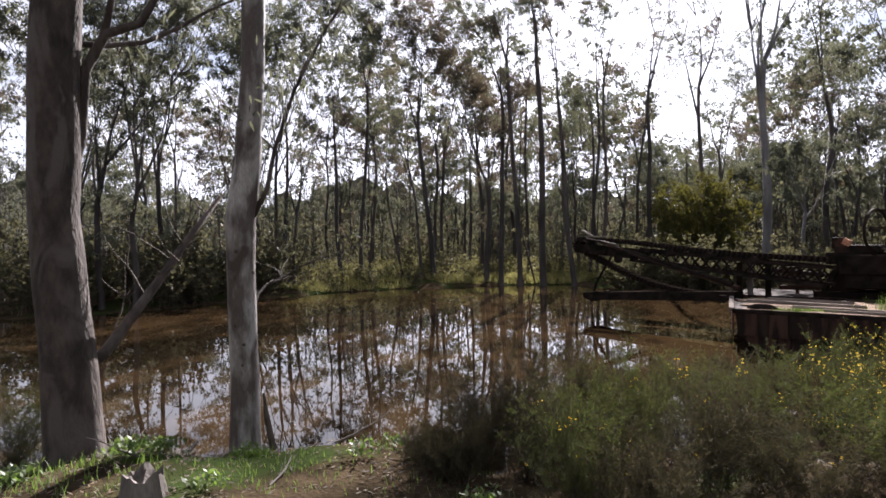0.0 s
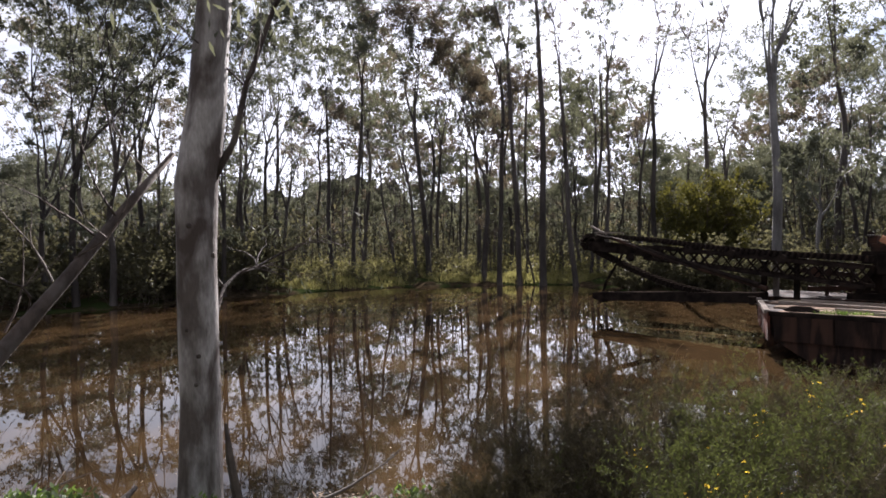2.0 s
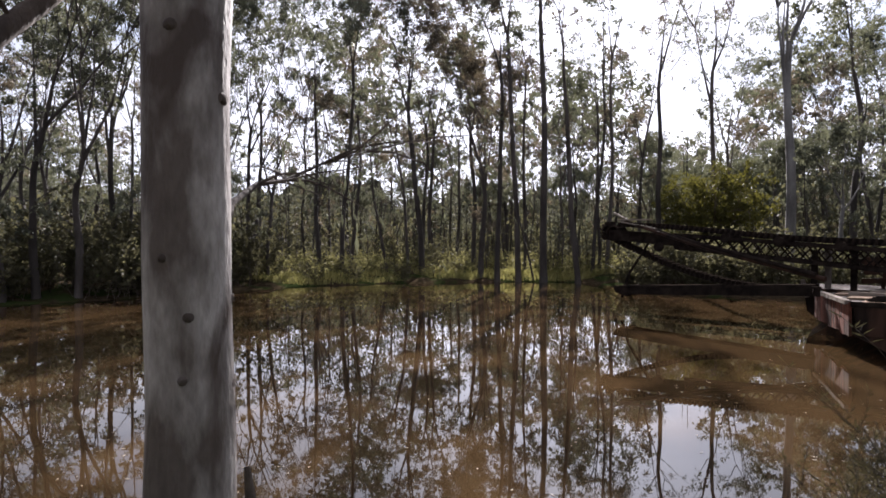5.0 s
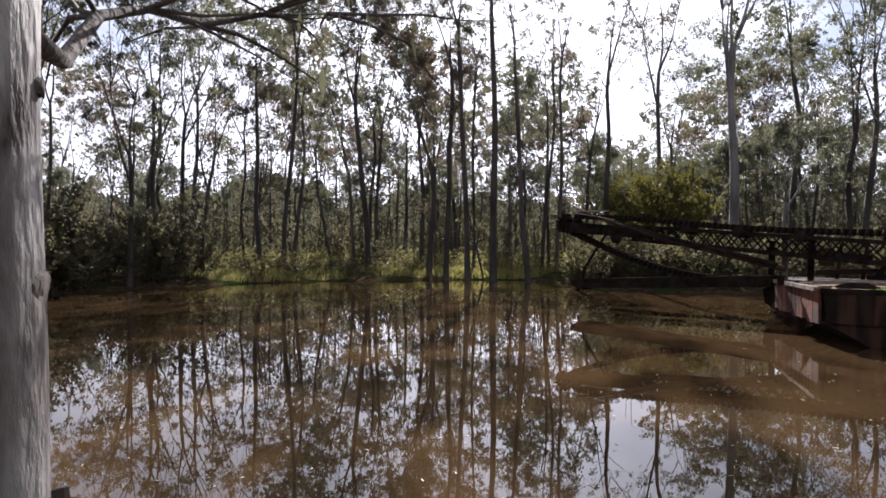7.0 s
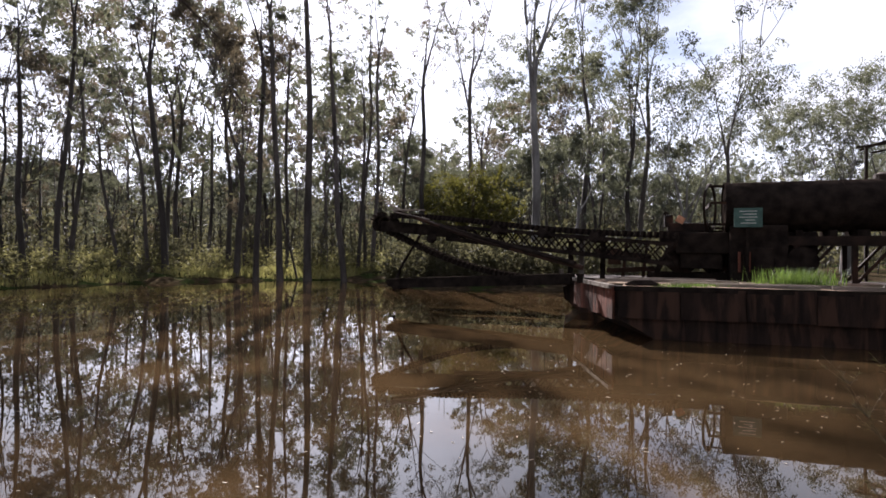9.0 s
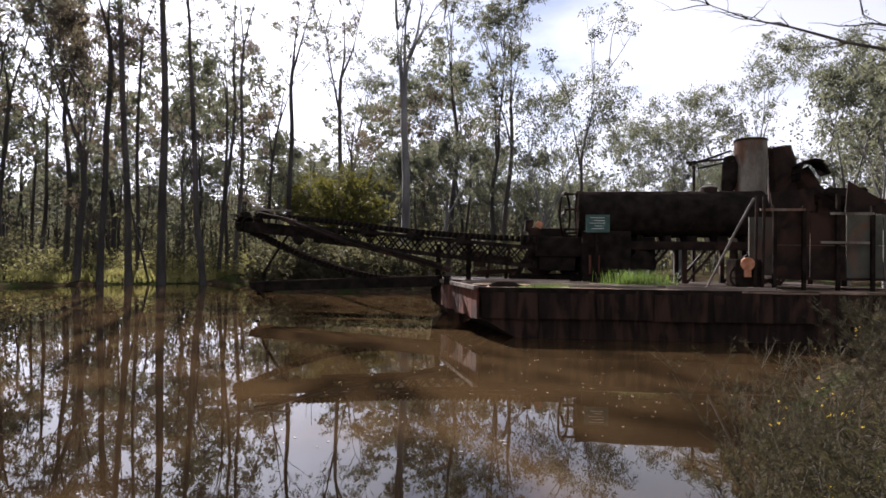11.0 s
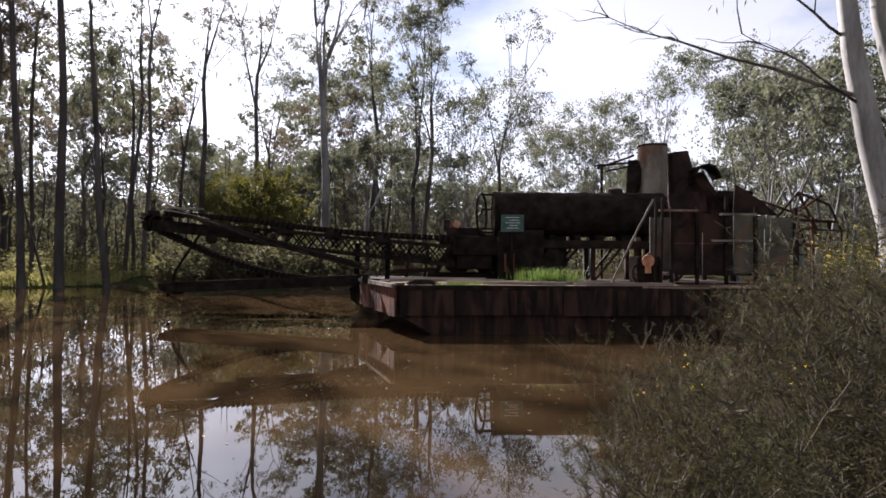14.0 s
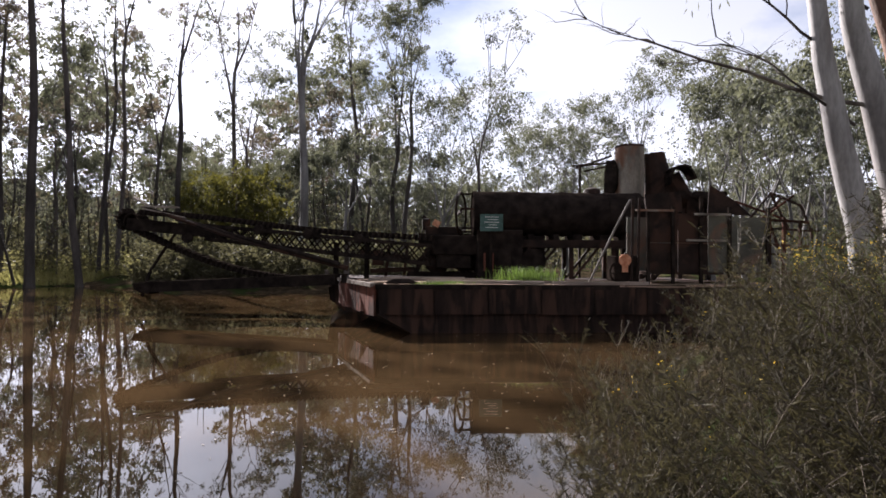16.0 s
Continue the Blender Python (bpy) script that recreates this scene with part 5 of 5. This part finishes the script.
def shore_heath():
    """Low sunlit heath between the trunks on the far shore."""
    r2, lf = random.Random(64), Mesh()
    made2 = 0
    while made2 < 620:
        x, y = r2.uniform(-16, 15), r2.uniform(37, 58)
        if shore_distance(np.array([x]), np.array([y]))[0] < 1.5:
            continue
        made2 += 1
        h, z = r2.uniform(0.5, 1.3), gz(x, y)
        for k in range(3):
            spray(r2, lf, Vector((x + r2.gauss(0, .4), y + r2.gauss(0, .4), z + h * r2.uniform(0.35, 1))), 0.7, 16, 0.17, 0.04, 0.0)
    tagged(part("shore_heath", lf, M_FERN), "low sunlit yellow-green heath between the far trunks", "undergrowth", kind="stuff")


shore_heath()

# heath bushes with yellow blossom on the near bank
# x, y, top, width, blossom, green
HEATH = [(0.75, 4.85, 2.0, 1.1, 0.0, 0), (1.35, 5.2, 1.9, 1.1, 0.003, 0), (2.1, 5.6, 1.75, 1.0, 0.005, 0), (1.7, 4.8, 1.95, 1.2, 0.005, 1), (2.85, 5.7, 1.7, 1.2, 0.003, 0), (3.6, 6.05, 1.65, 1.2, 0.003, 0),
         (2.6, 4.9, 1.9, 1.4, 0.008, 1), (1.0, 4.0, 1.85, 1.0, 0.005, 1), (2.0, 3.9, 1.9, 1.2, 0.004, 0), (3.6, 5.1, 1.95, 1.5, 0.05, 1), (4.7, 5.6, 2.0, 1.6, 0.15, 1), (3.0, 3.6, 1.9, 1.4, 0.012, 1), (2.3, 3.3, 1.75, 1.2, 0.004, 0), (1.4, 3.45, 1.6, 0.9, 0.0, 0), (-5.1, 5.3, 1.75, 1.2, 0.0, 1), (-4.5, 6.2, 1.4, 1.0, 0.0, 1),
         (4.9, 6.65, 1.5, 1.3, 0.01, 0), (6.2, 6.0, 2.05, 1.6, 0.2, 1), (0.3, 4.8, 1.75, 1.0, 0.0, 0), (0.1, 4.2, 1.5, 0.8, 0.0, 0), (-0.05, 4.6, 1.3, 0.6, 0.0, 0), (1.0, 5.35, 1.5, 0.9, 0.0, 0),
         (0.5, 5.6, 1.15, 0.8, 0.0, 0), (1.15, 5.9, 1.25, 0.9, 0.0, 0), (1.9, 6.2, 1.3, 1.0, 0.005, 0), (2.7, 6.45, 1.35, 1.1, 0.005, 0), (0.1, 5.45, 1.0, 0.7, 0.0, 0)]
for i, (x, y, top, ww, fl, green) in enumerate(HEATH):
    z = gz(x, y) - 0.05
    shrub_at("heath_bush", shrub(700 + i, (top - z) / 1.22, ww, 50, 16, 0.027, 0.0015, -0.2, 0.0032, fl, 0.0065, 5), M_BROOM if green else M_HEATH, pose(x, y, z, 0, 0, i * 50),
             "green flowering bush with yellow blossom on the near bank" if fl > 0.05 else "fine-leaved green bush on the near bank" if green else "tall fine-leaved olive-brown heath bush on the near bank", "bank heath")


# ---------- near trees ----------
def near_trunk(seed, pts, radii, knots=()):
    w = Mesh()
    fine_p, fine_r = [], []
    for i in range(len(pts) - 1):
        for k in range(8):
            t = k / 8
            fine_p.append(Vector(pts[i]).lerp(Vector(pts[i + 1]), t))
            fine_r.append(radii[i] * (1 - t) + radii[i + 1] * t)
    fine_p.append(Vector(pts[-1]))
    fine_r.append(radii[-1])
    w.tube(fine_p, fine_r, 28, cap=False, wob=0.07)
    return w


z0 = gz(-1.85, 5.5)
gum = thing("near_gum_tree", pose(-1.85, 5.5, z0), "smooth grey-barked gum trunk with dark knots at the water's edge", "tree")
tp = [(0.0, 0, -0.3), (0.012, 0, 0.12), (0.012, 0.0, 0.9), (0.0, 0.0, 1.8), (0.0, 0.0, 2.4), (0.08, 0.02, 3.0), (0.14, 0.05, 3.9), (0.2, 0.1, 7.5), (0.2, 0.2, 12)]
part("trunk", near_trunk(1, tp, [0.24, 0.155, 0.137, 0.133, 0.141, 0.128, 0.112, 0.09, 0.03]), M_BARK, gum, smooth=True)
for a, kz, s in ((8, 0.98, 0.026), (-17, 0.75, 0.018), (9, 1.27, 0.01), (-75, 1.03, 0.008), (-100, 1.4, 0.008), (-68, 1.22, 0.01), (-38, 0.54, 0.014), (-42, 0.48, 0.01), (-90, 2.1, 0.012), (-20, 1.9, 0.012)):
    e = Vector((math.cos(radians(a)), math.sin(radians(a)), 0))
    m = Mesh().tube([e * 0.113 + Vector((0, 0, kz)), e * 0.135 + Vector((0, 0, kz)), e * 0.142 + Vector((0, 0, kz - 0.002)), e * 0.144 + Vector((0, 0, kz - 0.003)), e * 0.129 + Vector((0, 0, kz - 0.004))], [s * 2.2, s * 1.9, s * 1.4, s * 1.1, s * 0.6], 14)
    part("knot", m, M_BARK_DARK, gum, "dark branch knot", smooth=True)
r = random.Random(9)
lw, lc = Mesh(), Mesh()
BOUGHS = [[(0.1, 0.05, 2.0 - z0), (-0.05, 0.52, 2.10 - z0), (-0.06, 0.73, 2.28 - z0), (0.00, 0.92, 2.38 - z0), (0.09, 1.16, 2.43 - z0), (0.25, 1.33, 2.54 - z0), (0.48, 1.55, 2.65 - z0)],
         [(0.1, 0.0, 2.4), (0.25, 0.05, 2.7), (0.32, 0.1, 3.1), (0.5, 0.2, 3.7), (0.8, 0.4, 4.4), (1.2, 0.9, 5.2), (1.5, 1.3, 6.2)],
         [(0.2, 0.1, 7.2), (0.6, 0.9, 7.4), (1.2, 1.8, 7.6), (1.6, 2.8, 7.5), (2.3, 3.6, 7.4), (3.0, 4.2, 7.2), (3.6, 4.8, 7.2)],
         [(0.2, 0.1, 8.2), (-0.2, 0.9, 8.4), (-0.8, 1.8, 8.3), (-1.2, 2.6, 8.2), (-1.8, 3.3, 8.0), (-2.4, 4, 7.9), (-3, 4.6, 7.8)]]
for q, bp in enumerate(BOUGHS):
    bp = [Vector(p) for p in bp]
    k = 0.5 if q == 0 else 1
    k = (0.45, 0.6, 1, 1)[q]
    lw.tube(bp, [k * v for v in (0.05, 0.04, 0.035, 0.03, 0.024, 0.016, 0.006)], 8)
    for j in range(2, 7):
        for _ in range(3):
            t1, t2 = limb(r, lw, bp[j], (bp[j] - bp[j - 1]).normalized() + rand_dir(r, 0.1), r.uniform(0.4, 1.1), 0.009, 4, 0.35, -0.05, 4)
            if q or j > 2:
                spray(r, lc, t1[-1], 0.35, 22 if q else 7, 0.11 if q else 0.07, 0.011 if q else 0.007, 0.75)
                spray(r, lc, t1[2], 0.3, 8 if q else 2, 0.11 if q else 0.07, 0.011 if q else 0.007, 0.75)
part("limb", lw, M_BARK_DARK, gum, smooth=True)
part("crown", lc, M_LEAF, gum)

z0 = gz(-3.0, 4.6)
dk = thing("rough_gum_tree", pose(-3.0, 4.6, z0), "thick rough dark-barked gum trunk with forked and leaning limbs", "tree")
part("trunk", near_trunk(2, [(0.1, 0, -0.2), (0.08, 0, 0.1), (0.02, 0, 1.0), (-0.06, 0, 2.0), (-0.04, 0, 3.0), (0.08, 0, 5), (0.1, 0, 9)], [0.3, 0.225, 0.2, 0.185, 0.19, 0.17, 0.08]), M_BARK_DARK, dk, smooth=True)
lw, lc = Mesh(), Mesh()
lw.tube([(0.0, 0.05, 2.25), (0.1, 0.1, 2.6), (0.16, 0.1, 3.2), (0.32, 0.12, 3.5), (0.6, 0.15, 3.6), (0.72, 0.2, 3.85), (1.0, 0.3, 5)], [0.06, 0.05, 0.042, 0.04, 0.035, 0.03, 0.02], 9)
lw.tube([(0.32, 0.12, 3.5), (0.36, 0.2, 3.95), (0.5, 0.2, 5)], [0.03, 0.026, 0.02], 8)
lw.tube([(0.0, 0.05, 0.62), (0.2, 0.25, 0.85), (0.42, 0.65, 1.35), (0.62, 1.05, 1.85), (0.82, 1.32, 2.25)], [0.06, 0.05, 0.042, 0.034, 0.02], 9)
for i in range(8):
    q = Vector((0.0, 0.05, 0.62)).lerp(Vector((0.82, 1.32, 2.25)), 0.25 + 0.09 * i)
    bp, bd = limb(r, lw, q, rand_dir(r, 0.9), 0.7, 0.009, 5, 0.3, 0.05, 4)
    limb(r, lw, bp[2], rand_dir(r, 0.9), 0.4, 0.005, 4, 0.3, 0.05, 3)
for i in range(9):
    bp, bd = limb(r, lw, Vector((0.1 * i, 0.05 * i, 3.4 + 0.5 * i)), rand_dir(r, 0.4), 2.2, 0.03, 6, 0.2, 0, 6)
    for j in range(2, 7):
        spray(r, lc, bp[j], 0.5, 16, 0.13, 0.011, 0.75)
part("limb", lw, M_BARK_DARK, dk, smooth=True)
part("crown", lc, M_LEAF, dk)

# pale gums on the right bank with a long dead limb
pg = thing("pale_gum_tree", pose(9.44, 6.2, gz(9.44, 6.2)), "smooth pale-barked twin-stemmed gum tree with long bare dead limbs", "tree")
part("trunk", near_trunk(3, [(0.1, -0.1, -0.3), (0.08, -0.08, 0.3), (0, 0, 1.3), (-0.21, 0.24, 2.65), (-0.37, 0.43, 3.95), (-0.5, 0.6, 6), (-0.6, 0.6, 10)], [0.28, 0.22, 0.19, 0.165, 0.14, 0.1, 0.05]), M_BARK_PALE, pg, smooth=True)
part("trunk", near_trunk(4, [(0.45, -0.45, -0.3), (0.43, -0.46, 0.3), (0.36, -0.42, 1.8), (0.15, -0.15, 3.2), (-0.08, 0.1, 4.4), (-0.5, 0.2, 6.5), (-0.5, 0.1, 9)], [0.3, 0.24, 0.21, 0.19, 0.16, 0.11, 0.06]), M_BARK_PALE, pg, smooth=True)
bg2 = thing("brown_gum_tree", pose(10.3, 5.75, gz(10.3, 5.75)), "leaning gum trunk with peeling red-brown bark", "tree")
part("trunk", near_trunk(6, [(0.5, -0.5, -0.3), (0.45, -0.45, 0.4), (0.3, -0.3, 2.5), (-0.05, 0.05, 4.0), (-0.45, 0.4, 5.6), (-0.8, 0.7, 8)], [0.26, 0.2, 0.18, 0.17, 0.15, 0.09]), M_BARK_BROWN, bg2, smooth=True)
m = Mesh()
lm = [Vector((q * 0.66, -q * 0.751, z)) for q, z in ((0.2, 3.18), (-0.45, 3.26), (-1.1, 3.46), (-1.66, 3.67), (-2.3, 3.83), (-3.0, 4.07), (-3.5, 4.2), (-4.0, 4.42))]
m.tube(lm, [0.034, 0.031, 0.028, 0.024, 0.02, 0.014, 0.009, 0.005], 8)
for i in range(1, 8):
    for _ in range(3):
        bp, bd = limb(r, m, lm[i], (Vector((-0.66, 0.75, 0)) * 0.7 + rand_dir(r, r.uniform(-0.3, 0.6))).normalized(), r.uniform(0.4, 1.1), 0.009, 5, 0.3, 0.0, 4)
        limb(r, m, bp[3], (bd[3] + rand_dir(r, 0.2)).normalized(), 0.45, 0.004, 4, 0.3, 0.0, 3)
part("dead_limb", m, M_DEAD, pg, "bare grey dead limb")
m = Mesh()
for q, z in ((-0.4, 3.9), (-0.1, 2.9), (0.1, 4.6)):
    bp, bd = limb(r, m, Vector((q * 0.66, -q * 0.75, z)), Vector((-0.6, 0.7, 0.3)), 2.4, 0.026, 8, 0.22, 0.02, 7)
    for k in (3, 4, 5, 6, 7, 8):
        b3, d3 = limb(r, m, bp[k], (bd[k] + rand_dir(r, 0.3)).normalized(), 0.9, 0.012, 5, 0.3, 0.0, 4)
        limb(r, m, b3[3], rand_dir(r, 0.2), 0.4, 0.004, 4, 0.3, 0.0, 3)
part("dead_limb", m, M_BARK_FAR, pg, "bare grey twisting limb")
lw, lc = Mesh(), Mesh()
for i in range(10):
    bp, bd = limb(r, lw, Vector((-0.5, 0.5, 5.6 + 0.4 * i)), rand_dir(r, 0.4), 2.5, 0.035, 6, 0.2, 0, 6)
    for j in range(2, 7):
        spray(r, lc, bp[j], 0.6, 20, 0.14, 0.012, 0.75)
part("limb", lw, M_BARK_PALE, pg, smooth=True)
part("crown", lc, M_LEAF, pg)


# ---------- grass ----------
def grass(name, mat, label, spots, height, w, seed):
    r, g = random.Random(seed), Mesh()
    at = []
    for x, y, rad, count in spots:
        for _ in range(count):
            a, q = r.uniform(0, 6.283), rad * math.sqrt(r.random())
            at.append((x + q * math.cos(a), y + q * math.sin(a)))
    ax, ay = np.array(at).T
    for px, py, pz, ok in zip(ax, ay, ground_height(ax, ay), shore_distance(ax, ay) > 0.05):
        if ok:
            p = Vector((px, py, pz - 0.02))
            h = height * r.uniform(0.4, 1.2)
            e = rand_dir(r)
            g.blade(p, p + Vector((0, 0, h)) + e * h * r.uniform(0.1, 0.7), Vector((-e.y, e.x, 0)), w)
    tagged(part(name, g, mat), label, "grass", kind="stuff")


grass("bank_grass", M_GRASS, "short bright green grass on the near bank", [(-1.68, 5.12, 0.2, 700), (-3.0, 4.0, 0.6, 500), (-1.6, 4.4, 0.7, 160), (-0.6, 3.6, 0.8, 160), (0.6, 3.2, 0.8, 300), (-4.6, 4.6, 0.8, 900), (-2.7, 4.9, 0.3, 250), (-3.9, 4.4, 0.7, 700), (-1.2, 4.3, 0.5, 120), (0.0, 4.9, 0.5, 150), (-2.2, 3.6, 0.5, 150)], 0.09, 0.004, 1)
grass("shore_grass", M_GRASS_DRY, "sunlit olive grass along the far shore", [(-6, 38.5, 2.2, 900), (-3, 40.6, 2.0, 700), (6, 42.5, 2.5, 2200), (9.5, 42, 2.5, 2200), (2, 43, 2.5, 1500), (-9, 38, 2, 900), (12.5, 42, 2, 1500)], 0.4, 0.02, 2)


def deck_grass(name, label, u, v, ru, rv, count, height, seed):
    r, g = random.Random(seed), Mesh()
    for _ in range(count):
        p = DM @ Vector((u + ru * r.gauss(0, 0.5), v + rv * r.gauss(0, 0.5), 1.03))
        h = height * r.uniform(0.3, 1.2)
        e = rand_dir(r)
        g.blade(p, p + Vector((0, 0, h)) + e * h * r.uniform(0.1, 0.6), Vector((-e.y, e.x, 0)), 0.006)
    tagged(part(name, g, M_GRASS), label, "grass", kind="stuff")


deck_grass("deck_grass", "low green grass growing on the dredge deck", 0.7, 13.05, 0.8, 0.2, 900, 0.08, 3)
deck_grass("deck_grass_clump", "tall green grass clump growing on the dredge deck", 2.6, 14.0, 0.7, 0.3, 900, 0.38, 4)


# ---------- small things on the near bank ----------
def stick(name, x, y, turn, ln, rad, label, mat=M_DEAD, rise=0.02):
    r2 = random.Random(int(x * 1000 + y * 77))
    ob = thing(name, pose(x, y, gz(x, y) + rad * 0.6, 0, 0, turn), label, "branch", "bank branches")
    m = Mesh()
    bp, bd = limb(r2, m, Vector((0, 0, 0)), Vector((1, 0, rise)), ln, rad, 7, 0.12, 0.0, 7)
    for k in (2, 3, 4, 5):
        limb(r2, m, bp[k], (bd[k] + rand_dir(r2, 0.5) * 0.8).normalized(), ln * 0.3, rad * 0.35, 4, 0.25, 0.03, 5)
    part("branch", m, mat, ob, smooth=True)


for x, y, turn, ln, rad in ((-2.3, 5.3, 20, 0.9, 0.02), (-2.5, 5.6, -25, 1.1, 0.025), (-2.1, 5.75, 60, 0.8, 0.015), (-1.4, 5.5, -10, 0.8, 0.02), (-0.9, 5.0, 30, 0.7, 0.012), (-2.2, 4.2, 150, 0.6, 0.012), (-1.2, 4.0, 80, 0.5, 0.01), (-2.6, 5.85, 5, 1.3, 0.03), (-3.6, 5.4, 40, 1.0, 0.02)):
    stick("fallen_branch", x, y, turn, ln, rad, "bare grey fallen branch lying on the muddy bank")

sp = thing("stump", pose(-1.8, 3.4, gz(-1.8, 3.4)), "short splintered grey tree stump in the grass", "stump")
r2, m = random.Random(44), Mesh()
ring_n, tops = 26, []
for k in range(ring_n):
    a = 2 * math.pi * k / ring_n
    q = 0.115 * (1 + 0.22 * noise.noise(Vector((math.cos(a) * 1.6, math.sin(a) * 1.6, 3))) + 0.05 * r2.uniform(-1, 1))
    tops.append(0.12 + 0.05 * noise.noise(Vector((math.cos(a) * 1.3, math.sin(a) * 1.3, 8))) + 0.025 * r2.uniform(-1, 1))
    m.v += [Vector((q * 1.35 * math.cos(a), q * 1.35 * math.sin(a), -0.1)), Vector((q * 1.08 * math.cos(a), q * 1.08 * math.sin(a), 0.05)), Vector((q * math.cos(a), q * math.sin(a), tops[-1])),
            Vector((q * 0.55 * math.cos(a), q * 0.55 * math.sin(a), tops[-1] - 0.03 - 0.02 * r2.random()))]
for k in range(ring_n):
    a, b2 = 4 * k, 4 * ((k + 1) % ring_n)
    m.f += [(a, b2, b2 + 1, a + 1), (a + 1, b2 + 1, b2 + 2, a + 2), (a + 2, b2 + 2, b2 + 3, a + 3)]
m.f.append(tuple(4 * k + 3 for k in range(ring_n)))
part("stump", m, M_DEAD, sp)

for i, (x, y, turn) in enumerate(((-2.85, 5.25, 0), (-2.55, 5.4, 120), (-2.7, 5.55, 220), (-2.3, 5.55, 40))):
    rt = thing("root_clump", pose(x, y, gz(x, y) - 0.02, 0, 0, turn), "dark broken root clump on the muddy edge", "root", "root clumps")
    r2 = random.Random(60 + i)
    for k in range(7):
        m = Mesh()
        limb(r2, m, Vector((r2.uniform(-.06, .06), r2.uniform(-.06, .06), 0.03)), rand_dir(r2, r2.uniform(-0.05, 0.3)), r2.uniform(0.2, 0.5), 0.07, 5, 0.3, -0.05, 8)
        part("root", m, M_BARK_DARK, rt, smooth=True)
sk = thing("broken_stake", pose(-1.62, 5.35, gz(-1.62, 5.35)), "broken brown wooden stake leaning on the gum trunk", "stake")
m = Mesh().tube([(0.12, -0.03, -0.1), (0.08, 0.0, 0.15), (0.02, 0.04, 0.4), (-0.02, 0.08, 0.62)], [0.03, 0.032, 0.028, 0.01], 8, wob=0.3)
part("stake", m, M_TWIG, sk)


def weed(x, y, count, size, seed):
    r2 = random.Random(seed)
    ob = thing("weed", pose(x, y, gz(x, y)), "bright green broad-leaved weed clump on the bank", "weed", "bank weeds")
    m = Mesh()
    for _ in range(count):
        e = rand_dir(r2, r2.uniform(0.3, 1.6))
        q = Vector((r2.gauss(0, 0.07), r2.gauss(0, 0.07), r2.uniform(0.0, 0.1)))
        m.leaf(q, e, e.cross(Vector((0, 0, 1))).normalized(), size * r2.uniform(0.6, 1.3), size * 0.28)
    part("leaves", m, M_GRASS, ob)


for i, (x, y, n) in enumerate(((-2.6, 5.05, 160), (-1.68, 5.1, 90), (-2.75, 5.0, 120), (-0.35, 5.0, 120), (-2.45, 4.95, 90), (-2.2, 4.6, 120), (-2.35, 4.3, 90), (-1.5, 3.6, 80), (-0.6, 4.6, 100), (-3.4, 4.3, 120), (-2.9, 3.9, 100), (0.3, 3.6, 90))):
    weed(x, y, n, 0.05, 900 + i)


# litter of fallen leaves and bark
def litter(name, mat, label, count, size, seed):
    r2, m = random.Random(seed), Mesh()
    xs = np.array([r2.uniform(-5, 4) for _ in range(count)])
    ys = np.array([r2.uniform(1.5, 6.0) for _ in range(count)])
    for x, y, z, ok in zip(xs, ys, ground_height(xs, ys), shore_distance(xs, ys) > 0.1):
        if ok:
            e = rand_dir(r2, r2.uniform(-0.1, 0.25))
            m.leaf(Vector((x, y, z + 0.008)), e, e.cross(Vector((r2.gauss(0, .3), r2.gauss(0, .3), 1))).normalized(), size * r2.uniform(0.5, 1.4), size * 0.14)
    tagged(part(name, m, mat), label, "litter", kind="stuff")


litter("leaf_litter", M_LITTER, "dry fallen gum leaves on the bank", 5000, 0.05, 31)
litter("bark_litter", M_TWIG, "dark bark scraps and twigs on the bank", 3000, 0.06, 32)


def floating_leaves():
    """Small leaves and bark flakes lying on the still water."""
    r2, m = random.Random(51), Mesh()
    for _ in range(420):
        x, y = r2.uniform(-6, 9), 7.2 + abs(r2.gauss(0, 3.5))
        if shore_distance(np.array([x]), np.array([y]))[0] > -0.3:
            continue
        e = rand_dir(r2)
        m.leaf(Vector((x, y, 0.005)), e, Vector((-e.y, e.x, 0)), r2.uniform(0.03, 0.07), 0.008)
    tagged(part("floating_leaves", m, M_FLOAT), "small pale leaves floating on the brown water", "litter", kind="stuff")


floating_leaves()
